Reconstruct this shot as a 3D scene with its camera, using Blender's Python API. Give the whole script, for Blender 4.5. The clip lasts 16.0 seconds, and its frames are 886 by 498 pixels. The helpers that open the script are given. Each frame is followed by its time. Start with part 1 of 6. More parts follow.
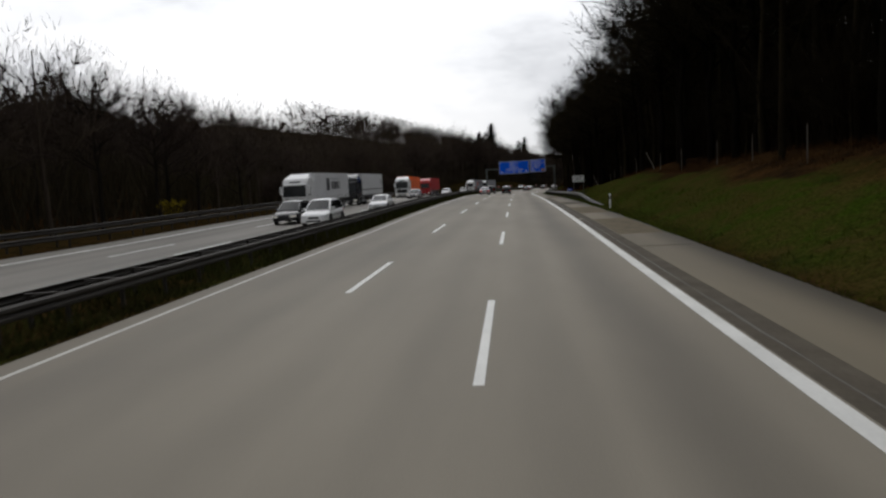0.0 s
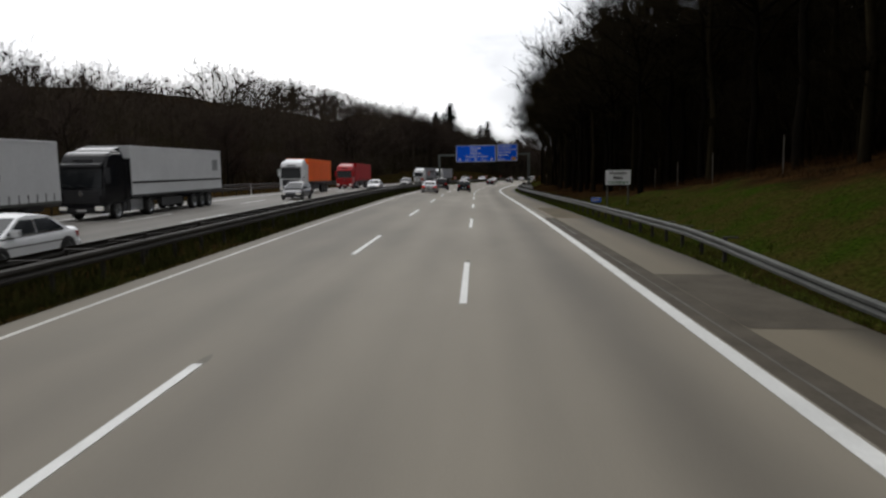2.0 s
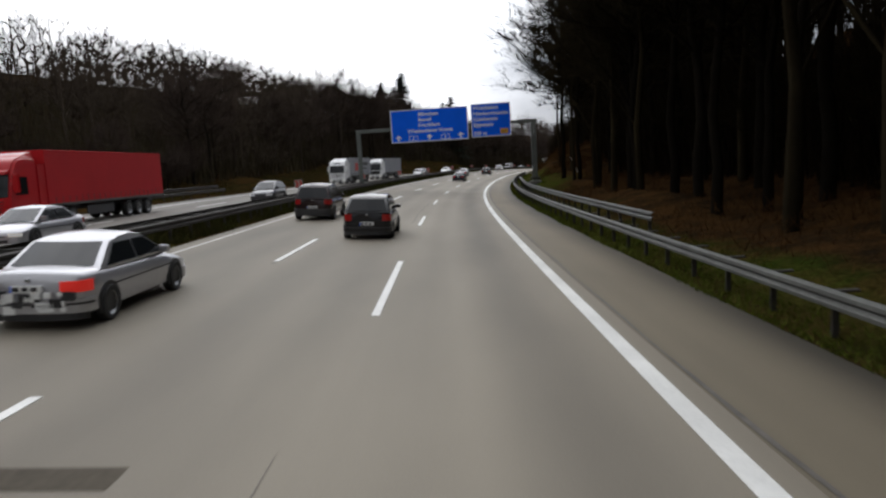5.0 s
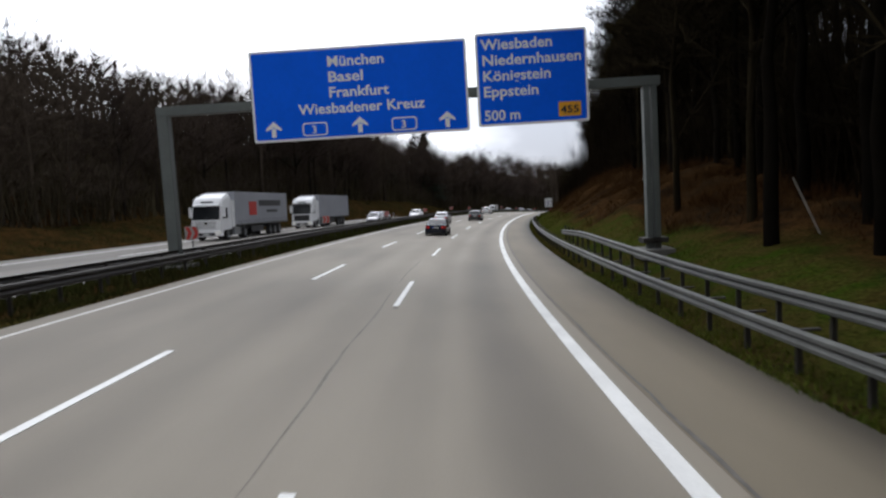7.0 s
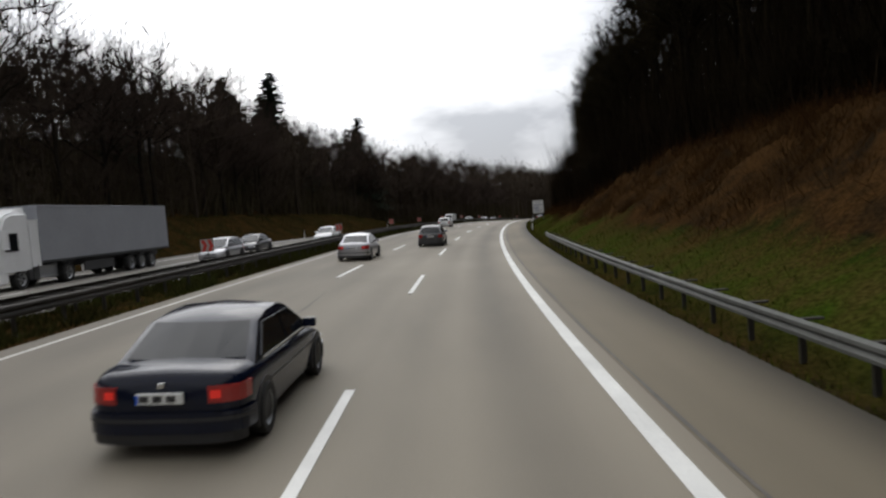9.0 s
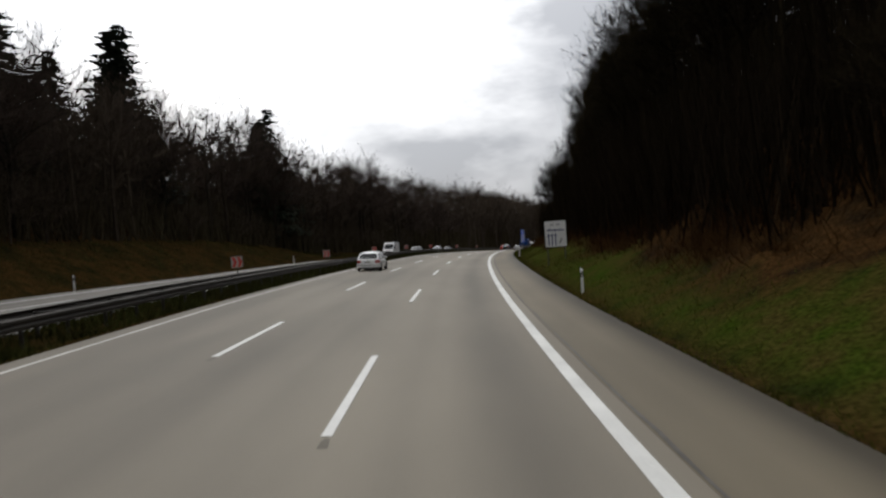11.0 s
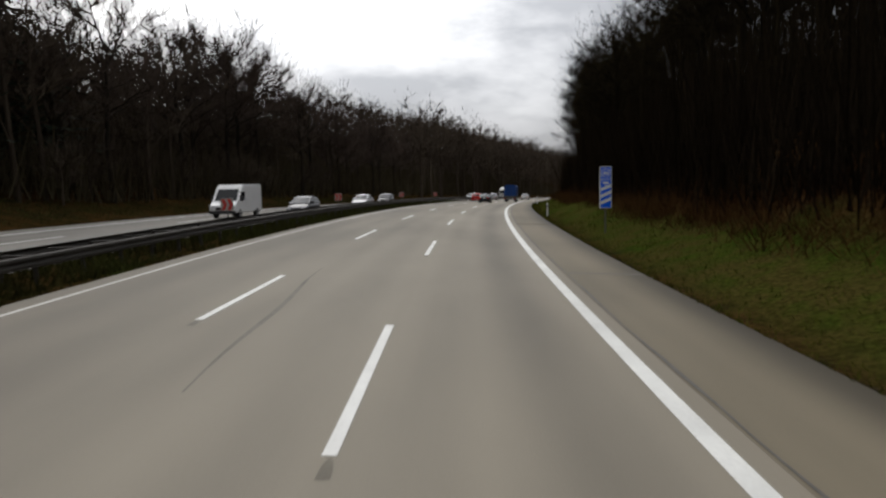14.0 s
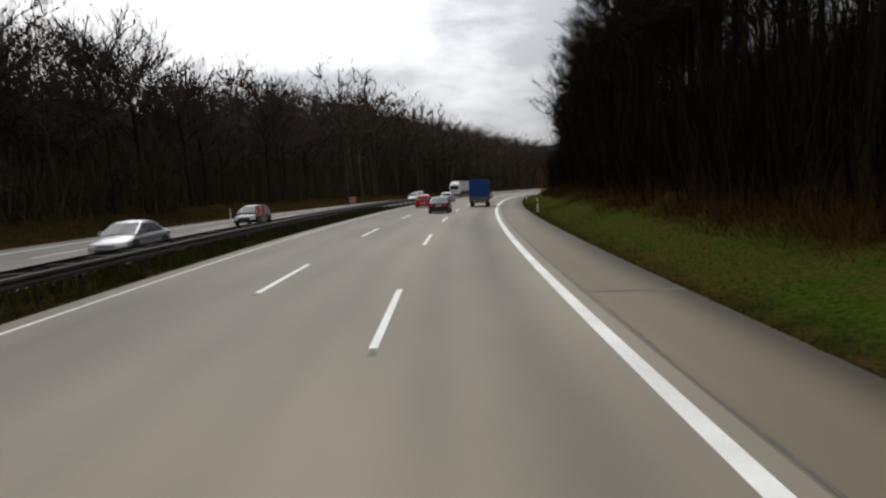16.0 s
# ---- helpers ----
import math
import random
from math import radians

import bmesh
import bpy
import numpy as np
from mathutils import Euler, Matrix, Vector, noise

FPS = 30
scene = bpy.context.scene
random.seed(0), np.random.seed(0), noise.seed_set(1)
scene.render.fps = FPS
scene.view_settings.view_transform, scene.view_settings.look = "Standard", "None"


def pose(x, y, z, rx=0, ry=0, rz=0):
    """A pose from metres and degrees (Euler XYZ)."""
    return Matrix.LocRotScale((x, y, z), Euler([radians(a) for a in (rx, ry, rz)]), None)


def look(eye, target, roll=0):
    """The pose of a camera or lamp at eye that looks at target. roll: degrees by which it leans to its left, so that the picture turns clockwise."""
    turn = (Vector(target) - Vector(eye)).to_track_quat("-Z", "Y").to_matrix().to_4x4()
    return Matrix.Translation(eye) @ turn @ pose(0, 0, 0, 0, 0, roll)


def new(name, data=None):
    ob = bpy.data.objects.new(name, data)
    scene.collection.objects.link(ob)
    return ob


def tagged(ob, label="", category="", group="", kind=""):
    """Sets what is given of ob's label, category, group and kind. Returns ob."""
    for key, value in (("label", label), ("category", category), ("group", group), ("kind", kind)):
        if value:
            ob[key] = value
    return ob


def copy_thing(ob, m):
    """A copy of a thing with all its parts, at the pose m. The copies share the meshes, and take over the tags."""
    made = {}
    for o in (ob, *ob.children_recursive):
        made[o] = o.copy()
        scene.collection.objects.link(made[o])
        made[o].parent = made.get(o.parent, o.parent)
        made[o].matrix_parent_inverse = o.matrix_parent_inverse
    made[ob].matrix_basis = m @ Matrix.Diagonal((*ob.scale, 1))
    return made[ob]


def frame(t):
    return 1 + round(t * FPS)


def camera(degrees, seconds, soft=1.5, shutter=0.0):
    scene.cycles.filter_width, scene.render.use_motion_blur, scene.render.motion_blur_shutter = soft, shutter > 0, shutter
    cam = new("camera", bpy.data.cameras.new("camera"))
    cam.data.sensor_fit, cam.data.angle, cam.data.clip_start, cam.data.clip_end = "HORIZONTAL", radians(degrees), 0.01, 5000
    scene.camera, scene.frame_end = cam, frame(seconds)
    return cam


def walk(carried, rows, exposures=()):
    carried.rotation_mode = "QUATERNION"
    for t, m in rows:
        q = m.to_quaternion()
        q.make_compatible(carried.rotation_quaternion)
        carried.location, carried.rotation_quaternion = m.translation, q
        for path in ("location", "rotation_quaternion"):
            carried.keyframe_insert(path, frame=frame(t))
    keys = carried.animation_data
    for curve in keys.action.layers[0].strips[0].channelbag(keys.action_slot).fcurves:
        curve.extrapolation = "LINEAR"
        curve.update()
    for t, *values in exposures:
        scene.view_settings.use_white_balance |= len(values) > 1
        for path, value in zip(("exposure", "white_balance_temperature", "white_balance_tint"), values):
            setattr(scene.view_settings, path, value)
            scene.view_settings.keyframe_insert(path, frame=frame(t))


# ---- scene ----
cam = camera(66.03, 16.0, soft=2.4, shutter=0.1)

# seconds, x, y, z, heading to the right, pitch, lean to the right
PATH = [
    (0.000, 0.520, -4.520, 2.669, -5.823, -5.914, 3.449),
    (0.500, 0.343, 7.807, 2.669, -4.434, -6.821, 3.565),
    (1.000, 0.265, 20.072, 2.657, -2.404, -6.014, 3.862),
    (1.500, 0.391, 32.542, 2.627, -1.344, -6.990, 3.379),
    (2.000, 0.592, 44.716, 2.572, -2.268, -7.148, 1.100),
    (2.500, 1.028, 56.912, 2.484, 0.237, -7.516, 2.301),
    (3.000, 1.342, 68.454, 2.368, 0.248, -6.838, 2.311),
    (3.500, 1.723, 80.756, 2.201, 1.180, -7.568, 3.275),
    (4.000, 1.980, 92.923, 2.003, 0.656, -8.648, 4.545),
    (4.575, 2.270, 107.043, 1.734, 0.407, -8.328, 4.016),
    (5.150, 2.546, 121.160, 1.442, 0.257, -8.009, 3.487),
    (5.725, 2.864, 135.270, 1.129, 0.391, -7.689, 2.958),
    (6.300, 3.294, 149.368, 0.800, 0.808, -7.370, 2.428),
    (6.500, 3.499, 154.404, 0.680, 0.159, -6.859, 2.880),
    (7.000, 3.835, 166.920, 0.401, 2.730, -4.696, 3.311),
    (7.500, 4.559, 179.664, 0.118, 4.017, -5.985, 4.222),
    (8.000, 5.531, 191.750, -0.130, 4.364, -5.504, 5.194),
    (8.500, 6.819, 204.145, -0.369, 4.501, -6.950, 5.920),
    (9.000, 8.380, 216.587, -0.600, 6.815, -4.148, 5.505),
    (9.575, 10.334, 230.606, -0.843, 8.301, -3.641, 5.244),
    (10.150, 12.574, 244.585, -1.081, 9.676, -3.134, 4.982),
    (10.725, 15.072, 258.525, -1.320, 10.943, -2.627, 4.721),
    (11.300, 17.806, 272.422, -1.567, 12.156, -2.121, 4.459),
    (11.500, 18.767, 277.364, -1.654, 13.102, -4.355, 4.839),
    (12.000, 21.359, 289.094, -1.885, 11.011, -5.003, 4.099),
    (12.500, 24.165, 301.380, -2.134, 10.861, -3.977, 5.738),
    (13.000, 27.272, 313.803, -2.420, 15.121, -4.970, 6.173),
    (13.500, 30.197, 325.937, -2.720, 14.810, -5.838, 2.940),
    (14.000, 33.362, 337.552, -3.066, 15.349, -7.558, 1.734),
    (14.500, 36.805, 349.036, -3.450, 14.876, -6.488, 1.751),
    (15.000, 40.448, 361.025, -3.878, 17.902, -9.008, 4.087),
    (15.500, 44.421, 373.050, -4.341, 19.949, -8.671, 4.739),
    (16.000, 48.502, 384.673, -4.826, 19.941, -8.216, 3.820),
]


def view(x, y, z, heading, pitch, lean):
    a, b = radians(heading), radians(pitch)
    way = Vector((math.sin(a) * math.cos(b), math.cos(a) * math.cos(b), math.sin(b)))
    return look((x, y, z), Vector((x, y, z)) + 10 * way, -lean)


walk(cam, [(r[0], view(*r[1:])) for r in PATH],
     [(0.0, -1.80, 6500, 10), (1.0, -1.70, 6500, 10), (2.5, -1.40, 6500, 10), (4.0, -1.26, 6450, 10), (6.3, -0.98, 6200, 12), (7.0, -0.90, 6150, 12),
      (7.6, -0.80, 6200, 12), (8.0, -0.92, 6400, 11), (9.0, -1.16, 6500, 10), (12.0, -1.40, 6600, 10), (14.0, -1.18, 6600, 10), (16.0, -1.02, 6600, 10)])

# the road's own shape along its length: bend, change of gradient, crossfall, every 37 m from -40 m
KNOTS = np.arange(-40, 701, 37.0)
BEND = [0.000524, 0.000536, 0.000059, 0.000063, -0.000140, 0.000776, 0.001760, 0.001563, 0.001207, 0.001093, 0.001167, 0.001264, 0.001471, 0.001379, 0.001231, 0.001106, 0.001006, 0.000928, 0.000871, 0.000834, 0.000816]
DIP = [-0.000024, -0.000034, -0.000158, -0.000265, -0.000147, -0.000046, 0.000134, 0.000035, -0.000002, -0.000159, -0.000242, -0.000199, -0.000282, -0.000157, -0.000081, -0.000042, -0.000022, -0.000012, -0.000006, -0.000004, -0.000002]
FALL = [0.0107, 0.0066, 0.0016, 0.0227, 0.0506, 0.0593, 0.0708, 0.0689, 0.0631, 0.0653, 0.0422, 0.0480, 0.0359, 0.0295, 0.0297, 0.0298, 0.0299, 0.0299, 0.0299, 0.0299, 0.0300]
LANE_R, LANE_M, LANE_L = 3.902, 3.576, 3.738
DASH_A, DASH_A2, DASH_B, DASH_B2 = 3.98, 5.16, 11.68, 11.27

# ---- sky and light ----
world = bpy.data.worlds.new("sky")
scene.world = world
world.use_nodes = True
wn, wl = world.node_tree.nodes, world.node_tree.links
wn.clear()
w_out, w_bg = wn.new("ShaderNodeOutputWorld"), wn.new("ShaderNodeBackground")
w_sky = wn.new("ShaderNodeTexSky")
w_sky.sky_type, w_sky.sun_disc = "NISHITA", False
w_sky.sun_elevation, w_sky.sun_rotation = radians(38), radians(4)
w_co, w_map = wn.new("ShaderNodeTexCoord"), wn.new("ShaderNodeMapping")
w_map.inputs["Scale"].default_value = (1.0, 1.0, 2.6)
w_map.inputs["Location"].default_value = (0.35, 0.1, 0.0)
w_noise = wn.new("ShaderNodeTexNoise")
w_noise.inputs["Scale"].default_value, w_noise.inputs["Detail"].default_value = 2.3, 9.0
w_noise.inputs["Roughness"].default_value = 0.57
w_ramp = wn.new("ShaderNodeValToRGB")
w_ramp.color_ramp.elements[0].position, w_ramp.color_ramp.elements[0].color = 0.34, (1.46, 1.46, 1.47, 1)
w_ramp.color_ramp.elements[1].position, w_ramp.color_ramp.elements[1].color = 0.70, (0.50, 0.52, 0.56, 1)
w_mid = w_ramp.color_ramp.elements.new(0.50)
w_mid.color = (1.12, 1.14, 1.18, 1)
w_scale = wn.new("ShaderNodeVectorMath")
w_scale.operation = "SCALE"
w_scale.inputs["Scale"].default_value = 0.10
w_mix = wn.new("ShaderNodeMix")
w_mix.data_type = "RGBA"
w_mix.inputs["Factor"].default_value = 0.92
wl.new(w_co.outputs["Generated"], w_map.inputs["Vector"])
wl.new(w_map.outputs["Vector"], w_noise.inputs["Vector"])
w_east = wn.new("ShaderNodeVectorMath")
w_east.operation = "DOT_PRODUCT"
w_east.inputs[1].default_value = (0.755, 0.605, 0.25)
w_thick = wn.new("ShaderNodeMapRange")
w_thick.inputs["From Min"].default_value, w_thick.inputs["From Max"].default_value = 0.5, 0.95
w_thick.inputs["To Min"].default_value, w_thick.inputs["To Max"].default_value = -0.12, 0.26
w_cover = wn.new("ShaderNodeMath")
w_cover.operation = "ADD"
wl.new(w_co.outputs["Generated"], w_east.inputs[0])
wl.new(w_east.outputs["Value"], w_thick.inputs["Value"])
wl.new(w_noise.outputs["Fac"], w_cover.inputs[0])
wl.new(w_thick.outputs["Result"], w_cover.inputs[1])
wl.new(w_cover.outputs[0], w_ramp.inputs["Fac"])
wl.new(w_sky.outputs["Color"], w_scale.inputs[0])
wl.new(w_scale.outputs["Vector"], w_mix.inputs["A"])
# the cloud layer is brightest round the hidden sun and dulls away from it
w_dot = wn.new("ShaderNodeVectorMath")
w_dot.operation = "DOT_PRODUCT"
w_dot.inputs[1].default_value = (-0.10, 0.87, 0.48)
w_glow = wn.new("ShaderNodeMapRange")
w_glow.interpolation_type = "SMOOTHSTEP"
w_glow.inputs["From Min"].default_value, w_glow.inputs["From Max"].default_value = 0.46, 0.93
w_glow.inputs["To Min"].default_value, w_glow.inputs["To Max"].default_value = 0.86, 3.5
w_lit = wn.new("ShaderNodeVectorMath")
w_lit.operation = "SCALE"
wl.new(w_co.outputs["Generated"], w_dot.inputs[0])
wl.new(w_dot.outputs["Value"], w_glow.inputs["Value"])
wl.new(w_ramp.outputs["Color"], w_lit.inputs[0])
# an overcast sky is dullest at the horizon and brightest overhead
w_sep = wn.new("ShaderNodeSeparateXYZ")
w_up = wn.new("ShaderNodeMapRange")
w_up.inputs["To Min"].default_value, w_up.inputs["To Max"].default_value = 0.70, 1.7
w_both = wn.new("ShaderNodeMath")
w_both.operation = "MULTIPLY"
wl.new(w_co.outputs["Generated"], w_sep.inputs[0])
wl.new(w_sep.outputs["Z"], w_up.inputs["Value"])
wl.new(w_glow.outputs["Result"], w_both.inputs[0])
wl.new(w_up.outputs["Result"], w_both.inputs[1])
wl.new(w_both.outputs[0], w_lit.inputs["Scale"])
wl.new(w_lit.outputs["Vector"], w_mix.inputs["B"])
wl.new(w_mix.outputs["Result"], w_bg.inputs["Color"])
w_bg.inputs["Strength"].default_value = 1.0
wl.new(w_bg.outputs["Background"], w_out.inputs["Surface"])

sun = new("sun", bpy.data.lights.new("sun", "SUN"))
sun.data.energy, sun.data.angle, sun.data.color = 0.4, radians(25), (1.0, 0.96, 0.9)
sun.matrix_world = look((0, 0, 100), (-4.5, -65, 55))


# ---- materials ----
def mat(name, base, rough=0.7, metal=0.0, spread=0.25, size=1.0, fine=12.0, bump=0.0, coat=0.0, per_object=0.0, island=0.0, tint=None, gloss=0.5):
    """A surface whose colour wanders about its base at two scales, by the thing's own coordinates."""
    m = bpy.data.materials.new(name)
    m.use_nodes = True
    n, l = m.node_tree.nodes, m.node_tree.links
    b = n["Principled BSDF"]
    b.inputs["Roughness"].default_value, b.inputs["Metallic"].default_value = rough, metal
    b.inputs["Coat Weight"].default_value = coat
    b.inputs["Specular IOR Level"].default_value = gloss
    b.inputs["Coat Roughness"].default_value = 0.08
    co = n.new("ShaderNodeTexCoord")
    big, small = n.new("ShaderNodeTexNoise"), n.new("ShaderNodeTexNoise")
    big.inputs["Scale"].default_value, big.inputs["Detail"].default_value = size, 4.0
    small.inputs["Scale"].default_value, small.inputs["Detail"].default_value = size * fine, 3.0
    l.new(co.outputs["Object"], big.inputs["Vector"])
    l.new(co.outputs["Object"], small.inputs["Vector"])
    add = n.new("ShaderNodeMath")
    add.operation = "MULTIPLY_ADD"
    add.inputs[1].default_value = 0.5
    l.new(small.outputs["Fac"], add.inputs[0])
    l.new(big.outputs["Fac"], add.inputs[2])
    ramp = n.new("ShaderNodeMapRange")
    ramp.inputs["From Min"].default_value, ramp.inputs["From Max"].default_value = 0.4, 1.1
    ramp.inputs["To Min"].default_value, ramp.inputs["To Max"].default_value = 1 - spread, 1 + spread
    l.new(add.outputs[0], ramp.inputs["Value"])
    value = ramp.outputs["Result"]
    if per_object or island:
        info = n.new("ShaderNodeObjectInfo") if per_object else n.new("ShaderNodeNewGeometry")
        r = n.new("ShaderNodeMapRange")
        amount = per_object or island
        r.inputs["To Min"].default_value, r.inputs["To Max"].default_value = 1 - amount, 1 + amount
        l.new(info.outputs["Random" if per_object else "Random Per Island"], r.inputs["Value"])
        mul = n.new("ShaderNodeMath")
        mul.operation = "MULTIPLY"
        l.new(value, mul.inputs[0])
        l.new(r.outputs["Result"], mul.inputs[1])
        value = mul.outputs[0]
    col = n.new("ShaderNodeMix")
    col.data_type = "RGBA"
    col.inputs["A"].default_value = (*base, 1)
    col.inputs["B"].default_value = (*(tint or base), 1)
    l.new(big.outputs["Fac"], col.inputs["Factor"])
    sc = n.new("ShaderNodeVectorMath")
    sc.operation = "SCALE"
    l.new(col.outputs["Result"], sc.inputs[0])
    l.new(value, sc.inputs["Scale"])
    l.new(sc.outputs["Vector"], b.inputs["Base Color"])
    if bump:
        bp = n.new("ShaderNodeBump")
        bp.inputs["Strength"].default_value, bp.inputs["Distance"].default_value = 0.6, bump
        l.new(small.outputs["Fac"], bp.inputs["Height"])
        l.new(bp.outputs["Normal"], b.inputs["Normal"])
    return m


def glow(name, base, power):
    m = mat(name, base, 0.25, spread=0.05)
    b = m.node_tree.nodes["Principled BSDF"]
    b.inputs["Emission Color"].default_value = (*base, 1)
    b.inputs["Emission Strength"].default_value = power
    return m


def paving(name, base, worn, dark_bands):
    """A carriageway by road coordinates (u across, v along, metres): grain, patches, and darker bands: tyre tracks,
    edge dirt and painted-in lens falloff.
    """
    m = bpy.data.materials.new(name)
    m.use_nodes = True
    n, l = m.node_tree.nodes, m.node_tree.links
    b = n["Principled BSDF"]
    b.inputs["Roughness"].default_value = 0.72
    b.inputs["Specular IOR Level"].default_value = 0.35
    uv = n.new("ShaderNodeUVMap")
    uv.uv_map = "road"
    sep = n.new("ShaderNodeSeparateXYZ")
    l.new(uv.outputs["UV"], sep.inputs[0])

    def math_node(op, *args):
        k = n.new("ShaderNodeMath")
        k.operation = op
        for i, a in enumerate(args):
            if isinstance(a, (int, float)):
                k.inputs[i].default_value = a
            else:
                l.new(a, k.inputs[i])
        return k.outputs[0]

    def grain(scale, detail, stretch):
        mp = n.new("ShaderNodeMapping")
        mp.inputs["Scale"].default_value = (1.0, stretch, 1.0)
        t = n.new("ShaderNodeTexNoise")
        t.inputs["Scale"].default_value, t.inputs["Detail"].default_value = scale, detail
        l.new(uv.outputs["UV"], mp.inputs["Vector"])
        l.new(mp.outputs["Vector"], t.inputs["Vector"])
        return t.outputs["Fac"]

    streak, patch, fine = grain(0.9, 3.0, 0.02), grain(0.25, 4.0, 0.25), grain(45.0, 2.0, 1.0)
    dark = None
    for centre, half, depth in dark_bands:
        off = math_node("ABSOLUTE", math_node("SUBTRACT", sep.outputs["X"], centre))
        k = n.new("ShaderNodeMapRange")
        k.interpolation_type = "SMOOTHSTEP"
        k.inputs["From Min"].default_value, k.inputs["From Max"].default_value = 0.0, half
        k.inputs["To Min"].default_value, k.inputs["To Max"].default_value = depth, 0.0
        l.new(off, k.inputs["Value"])
        dark = k.outputs["Result"] if dark is None else math_node("ADD", dark, k.outputs["Result"])
    shade = math_node("MULTIPLY", math_node("ADD", 0.35, streak), dark)
    lift = math_node("ADD", math_node("MULTIPLY", math_node("SUBTRACT", patch, 0.5), 0.62), math_node("MULTIPLY", math_node("SUBTRACT", fine, 0.5), 0.25))
    lift = math_node("ADD", lift, math_node("MULTIPLY", math_node("SUBTRACT", streak, 0.5), 0.34))
    value = math_node("SUBTRACT", math_node("ADD", 1.0, lift), shade)
    col = n.new("ShaderNodeMix")
    col.data_type = "RGBA"
    col.inputs["A"].default_value, col.inputs["B"].default_value = (*base, 1), (*worn, 1)
    l.new(patch, col.inputs["Factor"])
    sc = n.new("ShaderNodeVectorMath")
    sc.operation = "SCALE"
    l.new(col.outputs["Result"], sc.inputs[0])
    l.new(value, sc.inputs["Scale"])
    l.new(sc.outputs["Vector"], b.inputs["Base Color"])
    bp = n.new("ShaderNodeBump")
    bp.inputs["Strength"].default_value, bp.inputs["Distance"].default_value = 0.5, 0.004
    l.new(fine, bp.inputs["Height"])
    l.new(bp.outputs["Normal"], b.inputs["Normal"])
    return m


LINE_R = LANE_R                       # edge line beside the hard shoulder
LINE_M = -LANE_M                      # dashes between the middle and the fast lane
LINE_L = -LANE_M - LANE_L             # edge line beside the median
EDGE_R, EDGE_L = 6.75, LINE_L - 0.62  # the carriageway's own edges
OPP_IN, OPP_OUT = -11.0, -24.4        # the other carriageway

# the last, broad band paints the lens's edge darkening into the left lanes
M_ROAD = paving("worn_concrete", (0.214, 0.190, 0.149), (0.256, 0.226, 0.176),
                [(1.0, 0.75, 0.14), (2.55, 1.15, 0.38), (-0.95, 0.8, 0.12), (-2.65, 0.8, 0.12), (-4.6, 0.8, 0.08), (-6.3, 0.8, 0.08), (-6.8, 7.0, 0.30)])
M_SHOULDER = paving("shoulder_concrete", (0.155, 0.132, 0.092), (0.205, 0.173, 0.119), [(LINE_R + 0.25, 0.5, 0.25), (6.9, 1.5, 0.85)])
M_OPP = paving("far_concrete", (0.172, 0.160, 0.142), (0.205, 0.190, 0.168), [(-12.0, 0.8, 0.1), (-15.4, 0.8, 0.12), (-18.9, 0.8, 0.15), (-20.8, 0.8, 0.15)])
M_LINE = mat("road_paint", (0.74, 0.74, 0.71), 0.6, spread=0.2, size=0.7, fine=30.0)
M_JOINT = mat("bitumen_joint", (0.105, 0.095, 0.082), 0.7, spread=0.35, size=3.0)
M_FADED = mat("faded_road_paint", (0.56, 0.545, 0.50), 0.65, spread=0.3, size=0.5, fine=30.0)
M_SEAM = mat("worn_seam", (0.142, 0.126, 0.100), 0.75, spread=0.4, size=0.5)
M_WORN = mat("ground_off_paint", (0.150, 0.133, 0.103), 0.8, spread=0.35, size=2.0)
M_SLAB = mat("stained_slab", (0.138, 0.113, 0.074), 0.9, spread=0.35, size=2.0, gloss=0.15)
M_PATCH = mat("asphalt_patch", (0.094, 0.081, 0.062), 0.9, spread=0.35, size=1.2, gloss=0.15)
M_STEEL = mat("galvanised_steel", (0.098, 0.10, 0.092), 0.65, 0.2, spread=0.35, size=0.8, fine=9.0, gloss=0.3)
M_DULL = mat("dirty_steel", (0.036, 0.031, 0.026), 0.8, 0.1, spread=0.4, size=0.7, fine=8.0)
M_GANTRY = mat("gantry_steel", (0.112, 0.126, 0.118), 0.6, 0.2, spread=0.2, size=0.6)
M_CONC = mat("old_concrete", (0.13, 0.125, 0.115), 0.85, spread=0.3, size=1.5, bump=0.01)
M_BLUE = mat("sign_blue", (0.004, 0.125, 0.86), 0.6, spread=0.10, size=0.5, gloss=0.12)
M_WHITE = mat("sign_white", (0.82, 0.83, 0.84), 0.4, spread=0.06)
M_ORANGE = mat("sign_yellow", (0.80, 0.38, 0.01), 0.4, spread=0.06)
M_SIGNBACK = mat("aluminium_back", (0.4, 0.41, 0.42), 0.45, 0.6, spread=0.15)
M_BLACK = mat("black_plastic", (0.02, 0.02, 0.022), 0.5, spread=0.2)
M_RED = mat("sign_red", (0.5, 0.03, 0.02), 0.4, spread=0.08)
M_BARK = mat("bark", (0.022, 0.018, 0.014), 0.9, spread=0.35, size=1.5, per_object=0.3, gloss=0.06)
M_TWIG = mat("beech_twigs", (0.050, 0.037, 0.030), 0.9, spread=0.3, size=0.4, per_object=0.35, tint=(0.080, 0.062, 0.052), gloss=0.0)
# right-hand copies of twigs and bark, deep forest shade put into the colour
M_SHADE_TWIG = mat("shaded_twigs", (0.017, 0.013, 0.009), 0.9, spread=0.35, size=0.4, per_object=0.35, tint=(0.028, 0.023, 0.012), gloss=0.0)
M_SHADE_BARK = mat("shaded_bark", (0.0095, 0.008, 0.006), 0.9, spread=0.35, size=1.5, per_object=0.3, gloss=0.0)
M_NEEDLE = mat("spruce_needles", (0.028, 0.037, 0.025), 0.8, spread=0.4, size=0.7, per_object=0.2, gloss=0.06)
